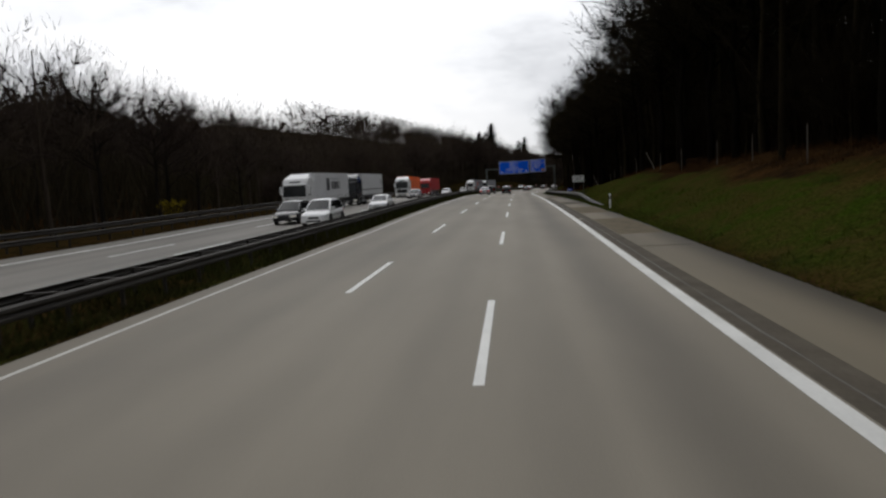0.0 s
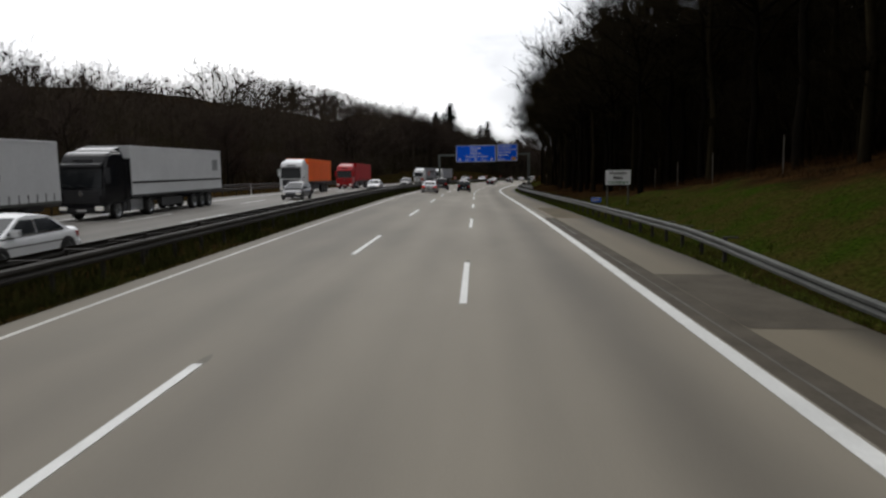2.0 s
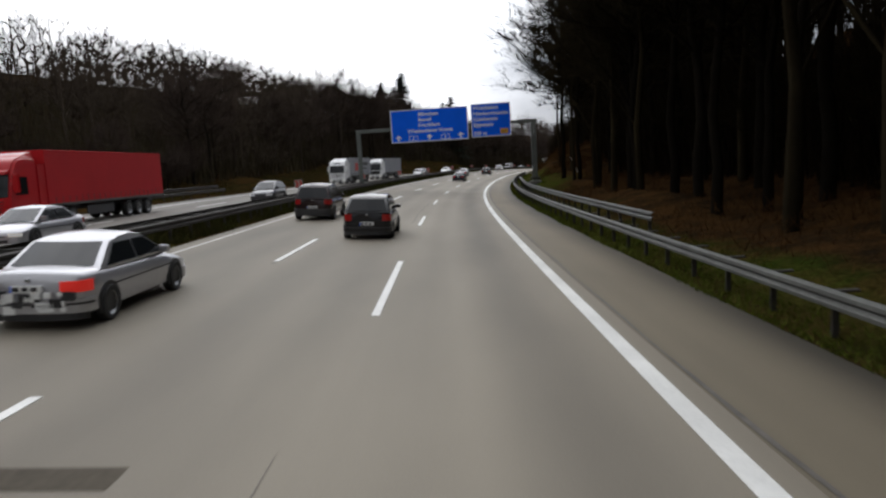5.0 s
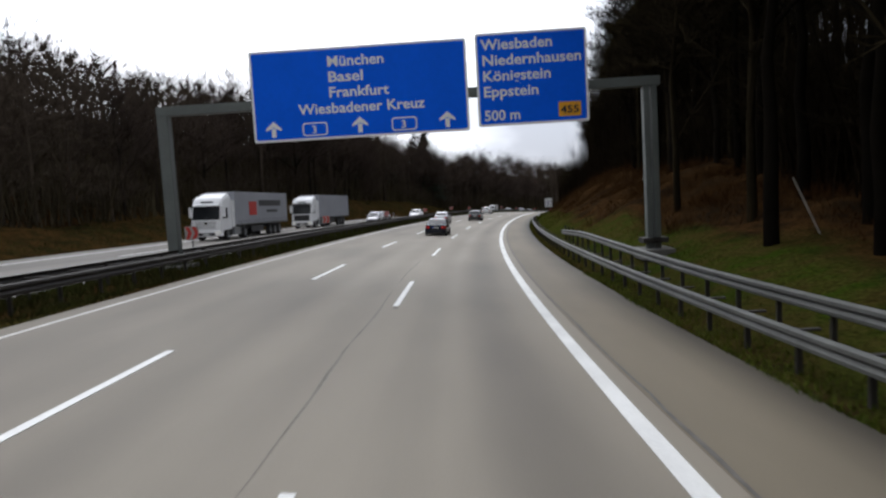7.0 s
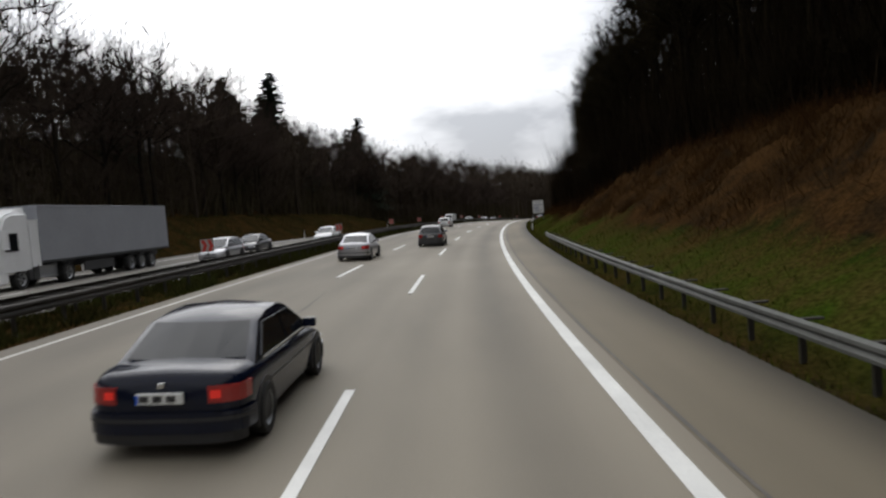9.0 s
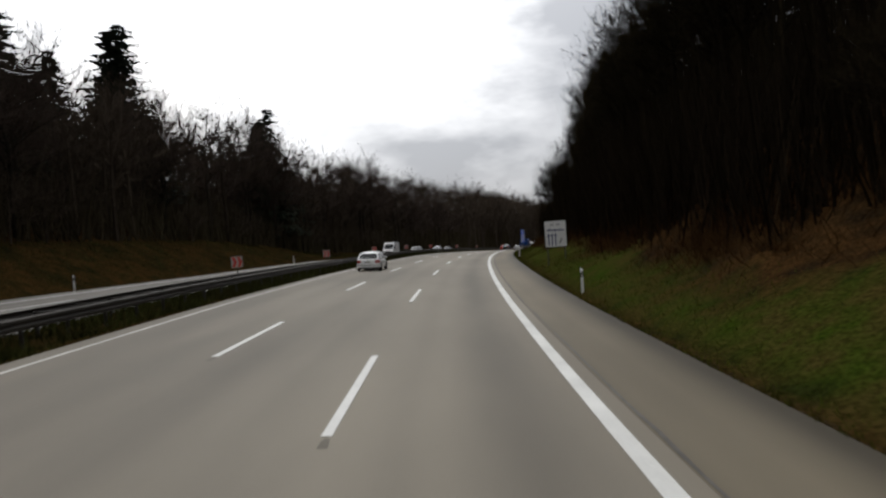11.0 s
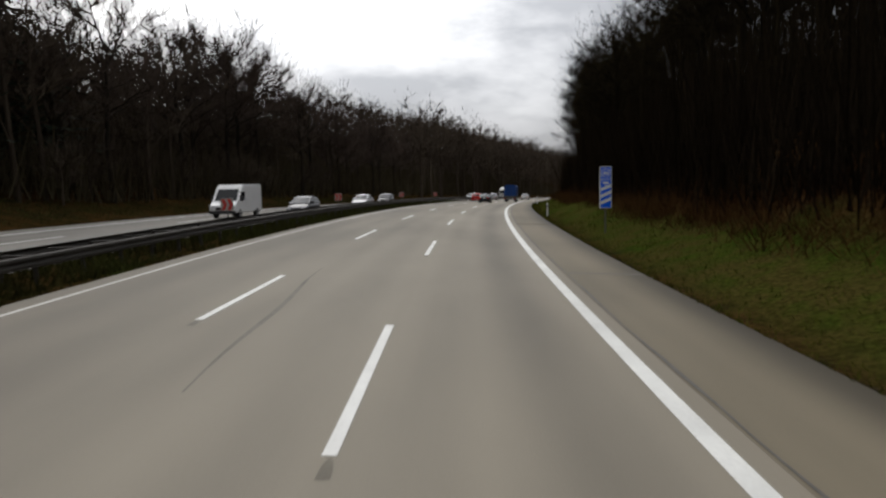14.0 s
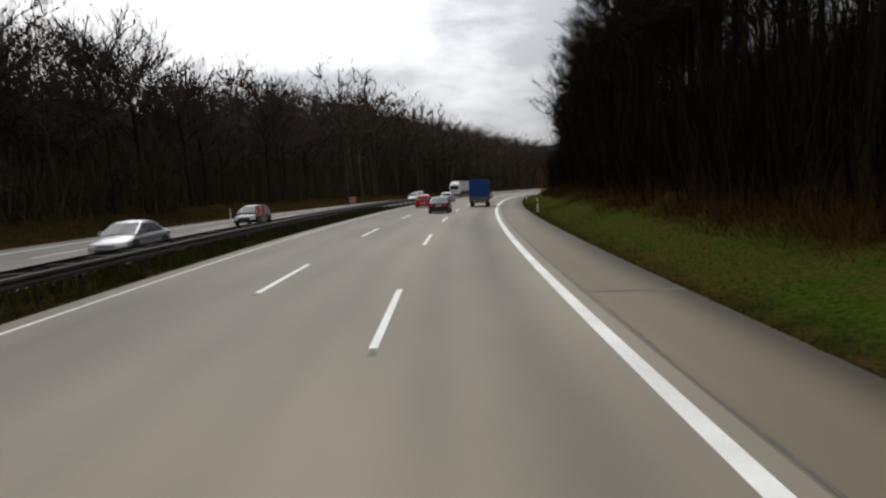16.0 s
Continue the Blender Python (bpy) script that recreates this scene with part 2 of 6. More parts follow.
M_WOOD = mat("far_wood", (0.060, 0.046, 0.036), 0.9, spread=0.4, size=0.06, island=0.4, tint=(0.072, 0.058, 0.043), gloss=0.0)
M_SCRUB = mat("dry_scrub", (0.054, 0.023, 0.008), 0.9, spread=0.4, size=0.15, island=0.5, tint=(0.045, 0.027, 0.011), gloss=0.0)
M_GRASS = mat("grass_blades", (0.031, 0.060, 0.005), 0.8, spread=0.35, size=0.2, island=0.45, tint=(0.066, 0.056, 0.011), gloss=0.0)


# ---- the road's line ----
GRID = np.arange(-200, 1300, 1.0)
ZERO = 200
head_ = np.cumsum(np.interp(GRID, KNOTS, BEND))
head_ -= head_[ZERO]
east_, north_ = np.cumsum(np.sin(head_)), np.cumsum(np.cos(head_))
east_, north_ = east_ - east_[ZERO], north_ - north_[ZERO]
grade_ = np.cumsum(np.interp(GRID, KNOTS, DIP))
grade_ -= grade_[ZERO]
rise_ = np.cumsum(grade_)
rise_ -= rise_[ZERO]


def along(s):
    return [np.interp(s, GRID, a) for a in (east_, north_, rise_, head_)] + [np.interp(s, KNOTS, FALL)]


SIDE_S = [-200, 0, 78, 108, 185, 200, 212, 240, 285, 320, 420, 1300]
RIGHT_1 = [0.40, 0.40, 0.40, 0.15, 0.20, 0.42, 0.50, 0.48, 0.45, 0.36, 0.26, 0.22]
RIGHT_2 = [0.30, 0.30, 0.25, 0.08, 0.10, 0.25, 0.40, 0.66, 0.86, 0.78, 0.60, 0.60]
RIGHT_3 = [0.12, 0.12, 0.12, 0.10, 0.15, 0.15, 0.16, 0.26, 0.35, 0.35, 0.35, 0.35]
LEFT_S = [-200, 180, 240, 270, 350, 400, 1300]
LEFT_1 = [0.05, 0.05, 0.30, 0.62, 0.62, 0.12, 0.10]
LEFT_2 = [0.22, 0.22, 0.27, 0.28, 0.30, 0.32, 0.30]


def height(s, d):
    """The ground's height at s metres along the road and d metres to the right of its middle line."""
    x, y, z, h, c = along(s)
    out = z - c * np.clip(d, -9.5, 7.2) - 0.25 * c * np.minimum(d + 9.5, 0) * (d > -60) + 0.25 * c * 50.5 * (d <= -60)
    r1, r2, r3 = (np.interp(s, SIDE_S, k) for k in (RIGHT_1, RIGHT_2, RIGHT_3))
    out = out + r1 * np.clip(d - 7.3, 0, 4.2) + r2 * np.clip(d - 11.5, 0, 5.0) + r3 * np.clip(d - 16.5, 0, 70)
    l1, l2 = (np.interp(s, LEFT_S, k) for k in (LEFT_1, LEFT_2))
    return out + l1 * np.clip(-25.5 - d, 0, 5.5) + l2 * np.clip(-31 - d, 0, 110)


def spot(s, d, up=0.0):
    x, y, z, h, c = along(s)
    return Vector((float(x + d * np.cos(h)), float(y - d * np.sin(h)), float(height(s, d)) + up))


def heading(s):
    return float(along(s)[3])


def on_road(s, d, up=0.0, turn=0.0):
    """A pose that stands on the ground there, its y axis along the road, turned by degrees to the left."""
    e = 0.5
    p, q = spot(s - e, d), spot(s + e, d)
    fwd = (q - p).normalized()
    side = (spot(s, d + e) - spot(s, d - e)).normalized()
    nrm = side.cross(fwd).normalized()
    side = fwd.cross(nrm).normalized()
    m = Matrix((side, fwd, nrm)).transposed().to_4x4()
    return Matrix.Translation(spot(s, d, up)) @ m @ pose(0, 0, 0, 0, 0, turn)


def upright(s, d, up=0.0, turn=0.0):
    return Matrix.Translation(spot(s, d, up)) @ Matrix.Rotation(-heading(s) + radians(turn), 4, "Z")


# ---- mesh helpers ----
def mesh_of(name, verts, faces, material):
    me = bpy.data.meshes.new(name)
    me.from_pydata([tuple(v) for v in verts], [], [tuple(f) for f in faces])
    me.materials.append(material)
    return me


def fast_mesh(name, verts, tris, material):
    me = bpy.data.meshes.new(name)
    verts, tris = np.asarray(verts, np.float32), np.asarray(tris, np.int32)
    me.vertices.add(len(verts))
    me.vertices.foreach_set("co", verts.ravel())
    me.loops.add(tris.size)
    me.loops.foreach_set("vertex_index", tris.ravel())
    me.polygons.add(len(tris))
    me.polygons.foreach_set("loop_start", np.arange(0, tris.size, 3, dtype=np.int32))
    me.materials.append(material)
    me.update(calc_edges=True)
    return me


def finish(bm, name, material, smooth=False):
    bmesh.ops.recalc_face_normals(bm, faces=bm.faces)
    me = bpy.data.meshes.new(name)
    bm.to_mesh(me)
    bm.free()
    me.materials.append(material)
    if smooth:
        for f in me.polygons:
            f.use_smooth = True
        me.set_sharp_from_angle(angle=radians(38))
    return me


def part(name, bm, material, parent, label="", smooth=False):
    me = bm if isinstance(bm, bpy.types.Mesh) else finish(bm, name, material, smooth)
    ob = new(name, me)
    ob.parent = parent
    if label:
        tagged(ob, label)
    return ob


def add_box(bm, x0, x1, y0, y1, z0, z1, bevel=0.0):
    r = bmesh.ops.create_cube(bm, size=1)
    for v in r["verts"]:
        v.co = Vector(((x0 + x1) / 2 + v.co.x * (x1 - x0), (y0 + y1) / 2 + v.co.y * (y1 - y0), (z0 + z1) / 2 + v.co.z * (z1 - z0)))
    if bevel:
        edges = list({e for v in r["verts"] for e in v.link_edges})
        bmesh.ops.bevel(bm, geom=edges, offset=bevel, segments=2, affect="EDGES", profile=0.7)
    return bm


def box(x0, x1, y0, y1, z0, z1, bevel=0.0):
    return add_box(bmesh.new(), x0, x1, y0, y1, z0, z1, bevel)


def rod(p, q, r0, r1=None, n=8):
    bm = bmesh.new()
    p, q = Vector(p), Vector(q)
    bmesh.ops.create_cone(bm, cap_ends=True, segments=n, radius1=r0, radius2=r0 if r1 is None else r1, depth=(q - p).length)
    bmesh.ops.transform(bm, matrix=Matrix.Translation((p + q) / 2) @ (q - p).to_track_quat("Z", "Y").to_matrix().to_4x4(), verts=bm.verts)
    return bm


def thing(name, m, label, category, group="", kind=""):
    ob = new(name)
    ob.matrix_world = m
    return tagged(ob, label, category, group, kind)


def strip(name, s_list, d_list, up, material):
    """A sheet over the ground along the road, with the road's own coordinates."""
    verts, faces, uvs = [], [], []
    s_a, d_a = np.array(s_list, float), np.array(d_list, float)
    n = len(d_a)
    for s in s_a:
        x, y, z, h, c = along(s)
        for d, u in zip(d_a, up):
            verts.append((x + d * math.cos(h), y - d * math.sin(h), float(height(s, d)) + u))
            uvs.append((d, s))
    for i in range(len(s_a) - 1):
        for j in range(n - 1):
            a = i * n + j
            faces.append((a, a + 1, a + n + 1, a + n))
    me = mesh_of(name, verts, faces, material)
    layer = me.uv_layers.new(name="road")
    for lp in me.loops:
        layer.data[lp.index].uv = uvs[lp.vertex_index]
    return me


def span(a, b, step):
    n = max(2, int(round((b - a) / step)) + 1)
    return list(np.linspace(a, b, n))


# ---- ground ----
def build_ground():
    m = bpy.data.materials.new("verge_and_forest_floor")
    m.use_nodes = True
    n, l = m.node_tree.nodes, m.node_tree.links
    b = n["Principled BSDF"]
    b.inputs["Roughness"].default_value = 0.95
    b.inputs["Specular IOR Level"].default_value = 0.0
    uv = n.new("ShaderNodeUVMap")
    uv.uv_map = "road"
    sep = n.new("ShaderNodeSeparateXYZ")
    l.new(uv.outputs["UV"], sep.inputs[0])
    geo = n.new("ShaderNodeNewGeometry")
    t1, t2, t3 = (n.new("ShaderNodeTexNoise") for _ in range(3))
    for t, sc in ((t1, 0.16), (t2, 1.3), (t3, 9.0)):
        t.inputs["Scale"].default_value, t.inputs["Detail"].default_value = sc, 5.0
        l.new(geo.outputs["Position"], t.inputs["Vector"])
    wob = n.new("ShaderNodeMath")
    wob.operation = "MULTIPLY_ADD"
    wob.inputs[1].default_value = 7.0
    l.new(t1.outputs["Fac"], wob.inputs[0])
    l.new(sep.outputs["X"], wob.inputs[2])
    limit = n.new("ShaderNodeMapRange")
    limit.inputs["From Min"].default_value, limit.inputs["From Max"].default_value = 190.0, 216.0
    limit.inputs["To Min"].default_value, limit.inputs["To Max"].default_value = 0.0, 3.0
    l.new(sep.outputs["Y"], limit.inputs["Value"])
    cut = n.new("ShaderNodeMapRange")
    cut.inputs["From Min"].default_value, cut.inputs["From Max"].default_value = 290.0, 315.0
    cut.inputs["To Min"].default_value, cut.inputs["To Max"].default_value = 1.0, 0.45
    l.new(sep.outputs["Y"], cut.inputs["Value"])
    reach = n.new("ShaderNodeMath")
    reach.operation = "MULTIPLY"
    l.new(limit.outputs["Result"], reach.inputs[0])
    l.new(cut.outputs["Result"], reach.inputs[1])
    shift = n.new("ShaderNodeMath")
    shift.operation = "ADD"
    l.new(wob.outputs[0], shift.inputs[0])
    l.new(reach.outputs[0], shift.inputs[1])
    rise, drop = n.new("ShaderNodeMapRange"), n.new("ShaderNodeMapRange")
    rise.inputs["From Min"].default_value, rise.inputs["From Max"].default_value = 92.0, 106.0
    drop.inputs["From Min"].default_value, drop.inputs["From Max"].default_value = 172.0, 188.0
    drop.inputs["To Min"].default_value, drop.inputs["To Max"].default_value = 3.6, 0.0
    litter, shift_2 = n.new("ShaderNodeMath"), n.new("ShaderNodeMath")
    litter.operation, shift_2.operation = "MULTIPLY", "ADD"
    l.new(sep.outputs["Y"], rise.inputs["Value"])
    l.new(sep.outputs["Y"], drop.inputs["Value"])
    l.new(rise.outputs["Result"], litter.inputs[0])
    l.new(drop.outputs["Result"], litter.inputs[1])
    l.new(shift.outputs[0], shift_2.inputs[0])
    l.new(litter.outputs[0], shift_2.inputs[1])
    ramp = n.new("ShaderNodeMapRange")
    ramp.inputs["From Min"].default_value, ramp.inputs["From Max"].default_value = 15.3, 17.3
    l.new(shift_2.outputs[0], ramp.inputs["Value"])
    median = n.new("ShaderNodeMapRange")
    median.inputs["From Min"].default_value, median.inputs["From Max"].default_value = -3.4, -4.8
    median.inputs["To Max"].default_value = 0.85
    l.new(wob.outputs[0], median.inputs["Value"])
    left = n.new("ShaderNodeMapRange")
    left.inputs["From Min"].default_value, left.inputs["From Max"].default_value = -26.5, -30.5
    l.new(wob.outputs[0], left.inputs["Value"])
    far = n.new("ShaderNodeMath")
    far.operation = "MAXIMUM"
    l.new(ramp.outputs["Result"], far.inputs[0])
    side = n.new("ShaderNodeMath")
    side.operation = "MAXIMUM"
    l.new(left.outputs["Result"], side.inputs[0])
    l.new(median.outputs["Result"], side.inputs[1])
    l.new(side.outputs[0], far.inputs[1])
    blotch = n.new("ShaderNodeMath")
    blotch.operation = "ADD"
    l.new(t2.outputs["Fac"], blotch.inputs[0])
    t4 = n.new("ShaderNodeTexNoise")
    t4.inputs["Scale"].default_value, t4.inputs["Detail"].default_value = 0.42, 3.0
    l.new(geo.outputs["Position"], t4.inputs["Vector"])
    l.new(t4.outputs["Fac"], blotch.inputs[1])
    mottle = n.new("ShaderNodeMapRange")
    mottle.inputs["From Min"].default_value, mottle.inputs["From Max"].default_value = 0.74, 1.18
    l.new(blotch.outputs[0], mottle.inputs["Value"])
    green, brown = n.new("ShaderNodeMix"), n.new("ShaderNodeMix")
    for k, a, c in ((green, (0.025, 0.041, 0.005, 1), (0.043, 0.036, 0.010, 1)), (brown, (0.014, 0.010, 0.006, 1), (0.046, 0.024, 0.009, 1))):
        k.data_type = "RGBA"
        k.inputs["A"].default_value, k.inputs["B"].default_value = a, c
        l.new(mottle.outputs["Result"], k.inputs["Factor"])
    fringe, lift = n.new("ShaderNodeMapRange"), n.new("ShaderNodeMath")
    fringe.inputs["From Min"].default_value, fringe.inputs["From Max"].default_value = 7.9, 6.9
    fringe.inputs["To Max"].default_value = 0.8
    lift.operation = "MULTIPLY_ADD"
    lift.inputs[1].default_value = 1.6
    l.new(t2.outputs["Fac"], lift.inputs[0])
    away = n.new("ShaderNodeMath")
    away.operation = "ADD"
    away.inputs[1].default_value = -0.8
    l.new(sep.outputs["X"], away.inputs[0])
    l.new(away.outputs[0], lift.inputs[2])
    l.new(lift.outputs[0], fringe.inputs["Value"])
    right_only = n.new("ShaderNodeMath")
    right_only.operation = "GREATER_THAN"
    right_only.inputs[1].default_value = 0.0
    l.new(sep.outputs["X"], right_only.inputs[0])
    soil = n.new("ShaderNodeMath")
    soil.operation = "MULTIPLY"
    l.new(fringe.outputs["Result"], soil.inputs[0])
    l.new(right_only.outputs[0], soil.inputs[1])
    bare = n.new("ShaderNodeMath")
    bare.operation = "MAXIMUM"
    l.new(soil.outputs[0], bare.inputs[0])
    l.new(far.outputs[0], bare.inputs[1])
    mix = n.new("ShaderNodeMix")
    mix.data_type = "RGBA"
    l.new(bare.outputs[0], mix.inputs["Factor"])
    l.new(green.outputs["Result"], mix.inputs["A"])
    l.new(brown.outputs["Result"], mix.inputs["B"])
    v = n.new("ShaderNodeMapRange")
    v.inputs["From Min"].default_value, v.inputs["From Max"].default_value = 0.3, 0.7
    v.inputs["To Min"].default_value, v.inputs["To Max"].default_value = 0.5, 1.5
    l.new(t3.outputs["Fac"], v.inputs["Value"])
    sc = n.new("ShaderNodeVectorMath")
    sc.operation = "SCALE"
    l.new(mix.outputs["Result"], sc.inputs[0])
    l.new(v.outputs["Result"], sc.inputs["Scale"])
    l.new(sc.outputs["Vector"], b.inputs["Base Color"])
    bp = n.new("ShaderNodeBump")
    bp.inputs["Strength"].default_value, bp.inputs["Distance"].default_value = 0.8, 0.08
    l.new(t3.outputs["Fac"], bp.inputs["Height"])
    l.new(bp.outputs["Normal"], b.inputs["Normal"])
    s_list = span(-190, -60, 12) + span(-56, 190, 3) + span(191.5, 330, 1.5) + span(333, 560, 3) + span(570, 900, 10) + span(930, 1290, 30)
    d_list = [-560, -420, -300, -220, -170] + span(-140, -36, 6) + [-33.5, -31, -29.5, -28, -26.8, -25.5, -24.7, -23.5, -18, -12, -10.6, -10, -9.5, -9, -8.5, -8.1, -7, 0, 5.8,
              6.7, 7.0, 7.3, 7.9, 8.6, 9.4, 10.2, 11, 11.5, 12.2, 13, 14, 15, 16, 16.5, 17.5, 19, 21, 23.5, 26, 30, 35, 41, 48, 56, 66, 76, 86.5, 120, 180, 260, 360, 480]
    up = [-0.07] * len(d_list)
    me = strip("ground", s_list, d_list, up, m)
    nd = len(d_list)
    for v in me.vertices:
        d = d_list[v.index % nd]
        swell = 0.25 if s_list[v.index // nd] < 196 else 0.8
        rough = 0.0 if -25.5 < d < 7.3 else min(1.0, (d - 7.3) / 5 if d > 0 else (-25.5 - d) / 5)
        v.co.z += rough * (0.55 * noise.noise(v.co * 0.13) + 0.3 * noise.noise(v.co * 0.45) + (swell * (0.7 * noise.noise(v.co * 0.32) + 0.45 * noise.noise(v.co * 0.8)) if 11.2 < d < 22 else 0.0)) + (0.07 if not -24.7 < d < 7.0 or -10.7 < d < -8.0 else 0.0) - 0.01
    for f in me.polygons:
        f.use_smooth = True
    tagged(new("ground", me), "grass verge and leaf-strewn forest floor beside the motorway", "ground", kind="structure")


build_ground()

ROAD_S = span(-190, 900, 4)
tagged(new("road_1", strip("road_1", ROAD_S, [EDGE_L, -7, -5.5, -3.6, -1.8, 0, 1.9, LINE_R + 0.42], [0] * 8, M_ROAD)),
       "three lanes of worn beige-grey concrete motorway", "road", kind="structure")
tagged(new("road_shoulder", strip("road_shoulder", ROAD_S, [LINE_R + 0.42, 5.5, EDGE_R, EDGE_R + 0.03], [-0.004, -0.004, -0.004, -0.12], M_SHOULDER)),
       "brownish concrete hard shoulder", "road", kind="structure")
tagged(new("road_2", strip("road_2", ROAD_S, [OPP_OUT - 0.03, OPP_OUT, -22, -18, -14.5, OPP_IN, OPP_IN + 0.03], [-0.12, 0, 0, 0, 0, 0, -0.12], M_OPP)),
       "oncoming carriageway of worn grey concrete", "road", kind="structure")


def edge_line(name, d, half, label, paint_used=None):
    me = strip(name, span(-190, 900, 3), [d - half, d + half], [0.006, 0.006], paint_used or M_LINE)
    tagged(new(name, me), label, "road marking", kind="structure")


edge_line("edge_line_right", LINE_R - 0.01, 0.135, "broad solid white edge line beside the hard shoulder")
edge_line("edge_line_left", LINE_L, 0.06, "thin worn white edge line beside the median", M_FADED)
edge_line("edge_line_far", -21.9, 0.15, "solid white edge line of the oncoming carriageway")
edge_line("edge_line_inner", OPP_IN - 0.5, 0.075, "thin white inner line of the oncoming carriageway")


def tar_seam(s0, s1, d, half, wander, seed, label, material=None):
    """A ragged bitumen line that wanders and swells along the lane."""
    r, verts = random.Random(seed), []
    ss = span(s0, s1, 0.8)
    for k in ss:
        off = wander * (math.sin(k * 0.31 + seed) + 0.6 * math.sin(k * 0.83)) + r.gauss(0, half * 0.25)
        w = half * (0.45 + 0.6 * math.sin(k * 0.5 + seed) ** 2 + r.uniform(0, 0.4)) * min(1.0, 0.15 + 0.5 * (k - s0), 0.15 + 0.5 * (s1 - k))
        verts += [spot(k, d + off - w, 0.004), spot(k, d + off + w, 0.004)]
    me = mesh_of("joint_seam", verts, [(2 * i, 2 * i + 1, 2 * i + 3, 2 * i + 2) for i in range(len(ss) - 1)], material or M_JOINT)
    tagged(new("joint_seam", me), label, "road joint", kind="structure")


tar_seam(-190, 72, LINE_R + 0.45, 0.02, 0.006, 1, "dark bitumen seam between lane and hard shoulder")
tar_seam(72, 700, LINE_R + 0.50, 0.03, 0.015, 2, "ragged dark bitumen seam between lane and hard shoulder")
for k, (s0, s1) in enumerate(((96, 107), (112, 124), (150, 171), (173, 189), (190, 200))):
    tar_seam(s0, s1, -0.34 if s0 < 122 else -0.41, 0.016 if s0 < 122 else 0.026, 0.035, 4 + k, "wandering tarred crack beside the lane dashes", M_SEAM)


def dash_mesh():
    bm = bmesh.new()
    add_box(bm, -0.075, 0.075, 0, 6, -0.01, 0.006)
    return finish(bm, "lane_dash", M_LINE)


DASH = dash_mesh()


def dash_row(first, step, d, s0, s1, group):
    k = math.ceil((s0 - first) / step)
    while first + step * k < s1:
        s = first + step * k
        a = spot(s, d)
        ob = new("lane_dash", DASH)
        m = on_road(s + 3, d).to_3x3().to_4x4()
        ob.matrix_world = Matrix.Translation(a + Vector((0, 0, 0.003))) @ m
        tagged(ob, "white painted lane dash on concrete", "lane marking", group, "structure")
        k += 1


def worn_mesh():
    bm = bmesh.new()
    vs = [bm.verts.new(v) for v in ((-0.05, 0, 0), (0.09, 0, 0), (0.085, 0.2, 0), (0.05, 0.4, 0), (0.0, 0.5, 0), (-0.04, 0.3, 0))]
    bm.faces.new(vs)
    return finish(bm, "worn_paint_mark", M_WORN)


WORN = worn_mesh()


def worn_ends(first, step, d, s0, s1, back):
    """Dark scuffs where an older dash was ground off, at one end of each dash."""
    k = math.ceil((s0 - first) / step)
    while first + step * k < s1:
        s = first + step * k + (-0.52 if back else 6.02)
        ob = new("worn_paint_mark", WORN)
        ob.matrix_world = Matrix.Translation(spot(s, d) + Vector((0, 0, 0.004))) @ on_road(s, d).to_3x3().to_4x4()
        tagged(ob, "dark scuff on concrete where an old dash was ground off", "road marking", kind="structure")
        k += 1


worn_ends(DASH_A, 18, 0.01, 20, 130, False)
worn_ends(DASH_A2, 18, 0.01, 130, 420, True)
worn_ends(DASH_B, 18, LINE_M, 20, 80, False)
worn_ends(DASH_B, 18, LINE_M, 80, 130, True)
worn_ends(DASH_B2, 18, LINE_M, 130, 420, True)
dash_row(DASH_A, 18, 0.0, -40, 130, "dashes beside the right lane")
dash_row(DASH_A2, 18, 0.0, 130, 620, "dashes beside the right lane")
dash_row(DASH_B, 18, LINE_M, -40, 130, "dashes beside the fast lane")
dash_row(DASH_B2, 18, LINE_M, 130, 620, "dashes beside the fast lane")
dash_row(6.0, 18, -14.4, -20, 620, "dashes of the oncoming lanes")
dash_row(6.6, 18, -17.9, -20, 620, "dashes of the oncoming lanes")


# ---- vehicles ----
def paint(name, base, rough=0.28, metal=0.0, coat=0.45, spread=0.08):
    return mat(name, base, rough, metal, spread=spread, size=0.8, coat=coat, gloss=0.2)


M_GLASS = mat("tinted_glass", (0.012, 0.014, 0.016), 0.06, spread=0.1, gloss=0.34)
M_TYRE = mat("tyre_rubber", (0.018, 0.018, 0.018), 0.85, spread=0.2, size=4.0)
M_RIM = mat("alloy_rim", (0.35, 0.36, 0.37), 0.35, 0.7, spread=0.15)
M_TAIL = mat("tail_lamp_red", (0.33, 0.012, 0.012), 0.2, spread=0.15, coat=0.5)
M_BRAKE = glow("lit_brake_lamp", (0.8, 0.03, 0.02), 0.5)
M_HEAD = mat("headlamp_clear", (0.75, 0.77, 0.8), 0.1, spread=0.1, coat=0.6)
M_DAYRUN = glow("daytime_lamp", (0.9, 0.88, 0.82), 0.25)
M_TRIM = mat("dark_trim", (0.03, 0.03, 0.032), 0.55, spread=0.2)
M_PLATE = mat("plate_white", (0.72, 0.73, 0.72), 0.4, spread=0.06)
M_CHROME = mat("bright_trim", (0.6, 0.61, 0.62), 0.2, 0.9, spread=0.06)


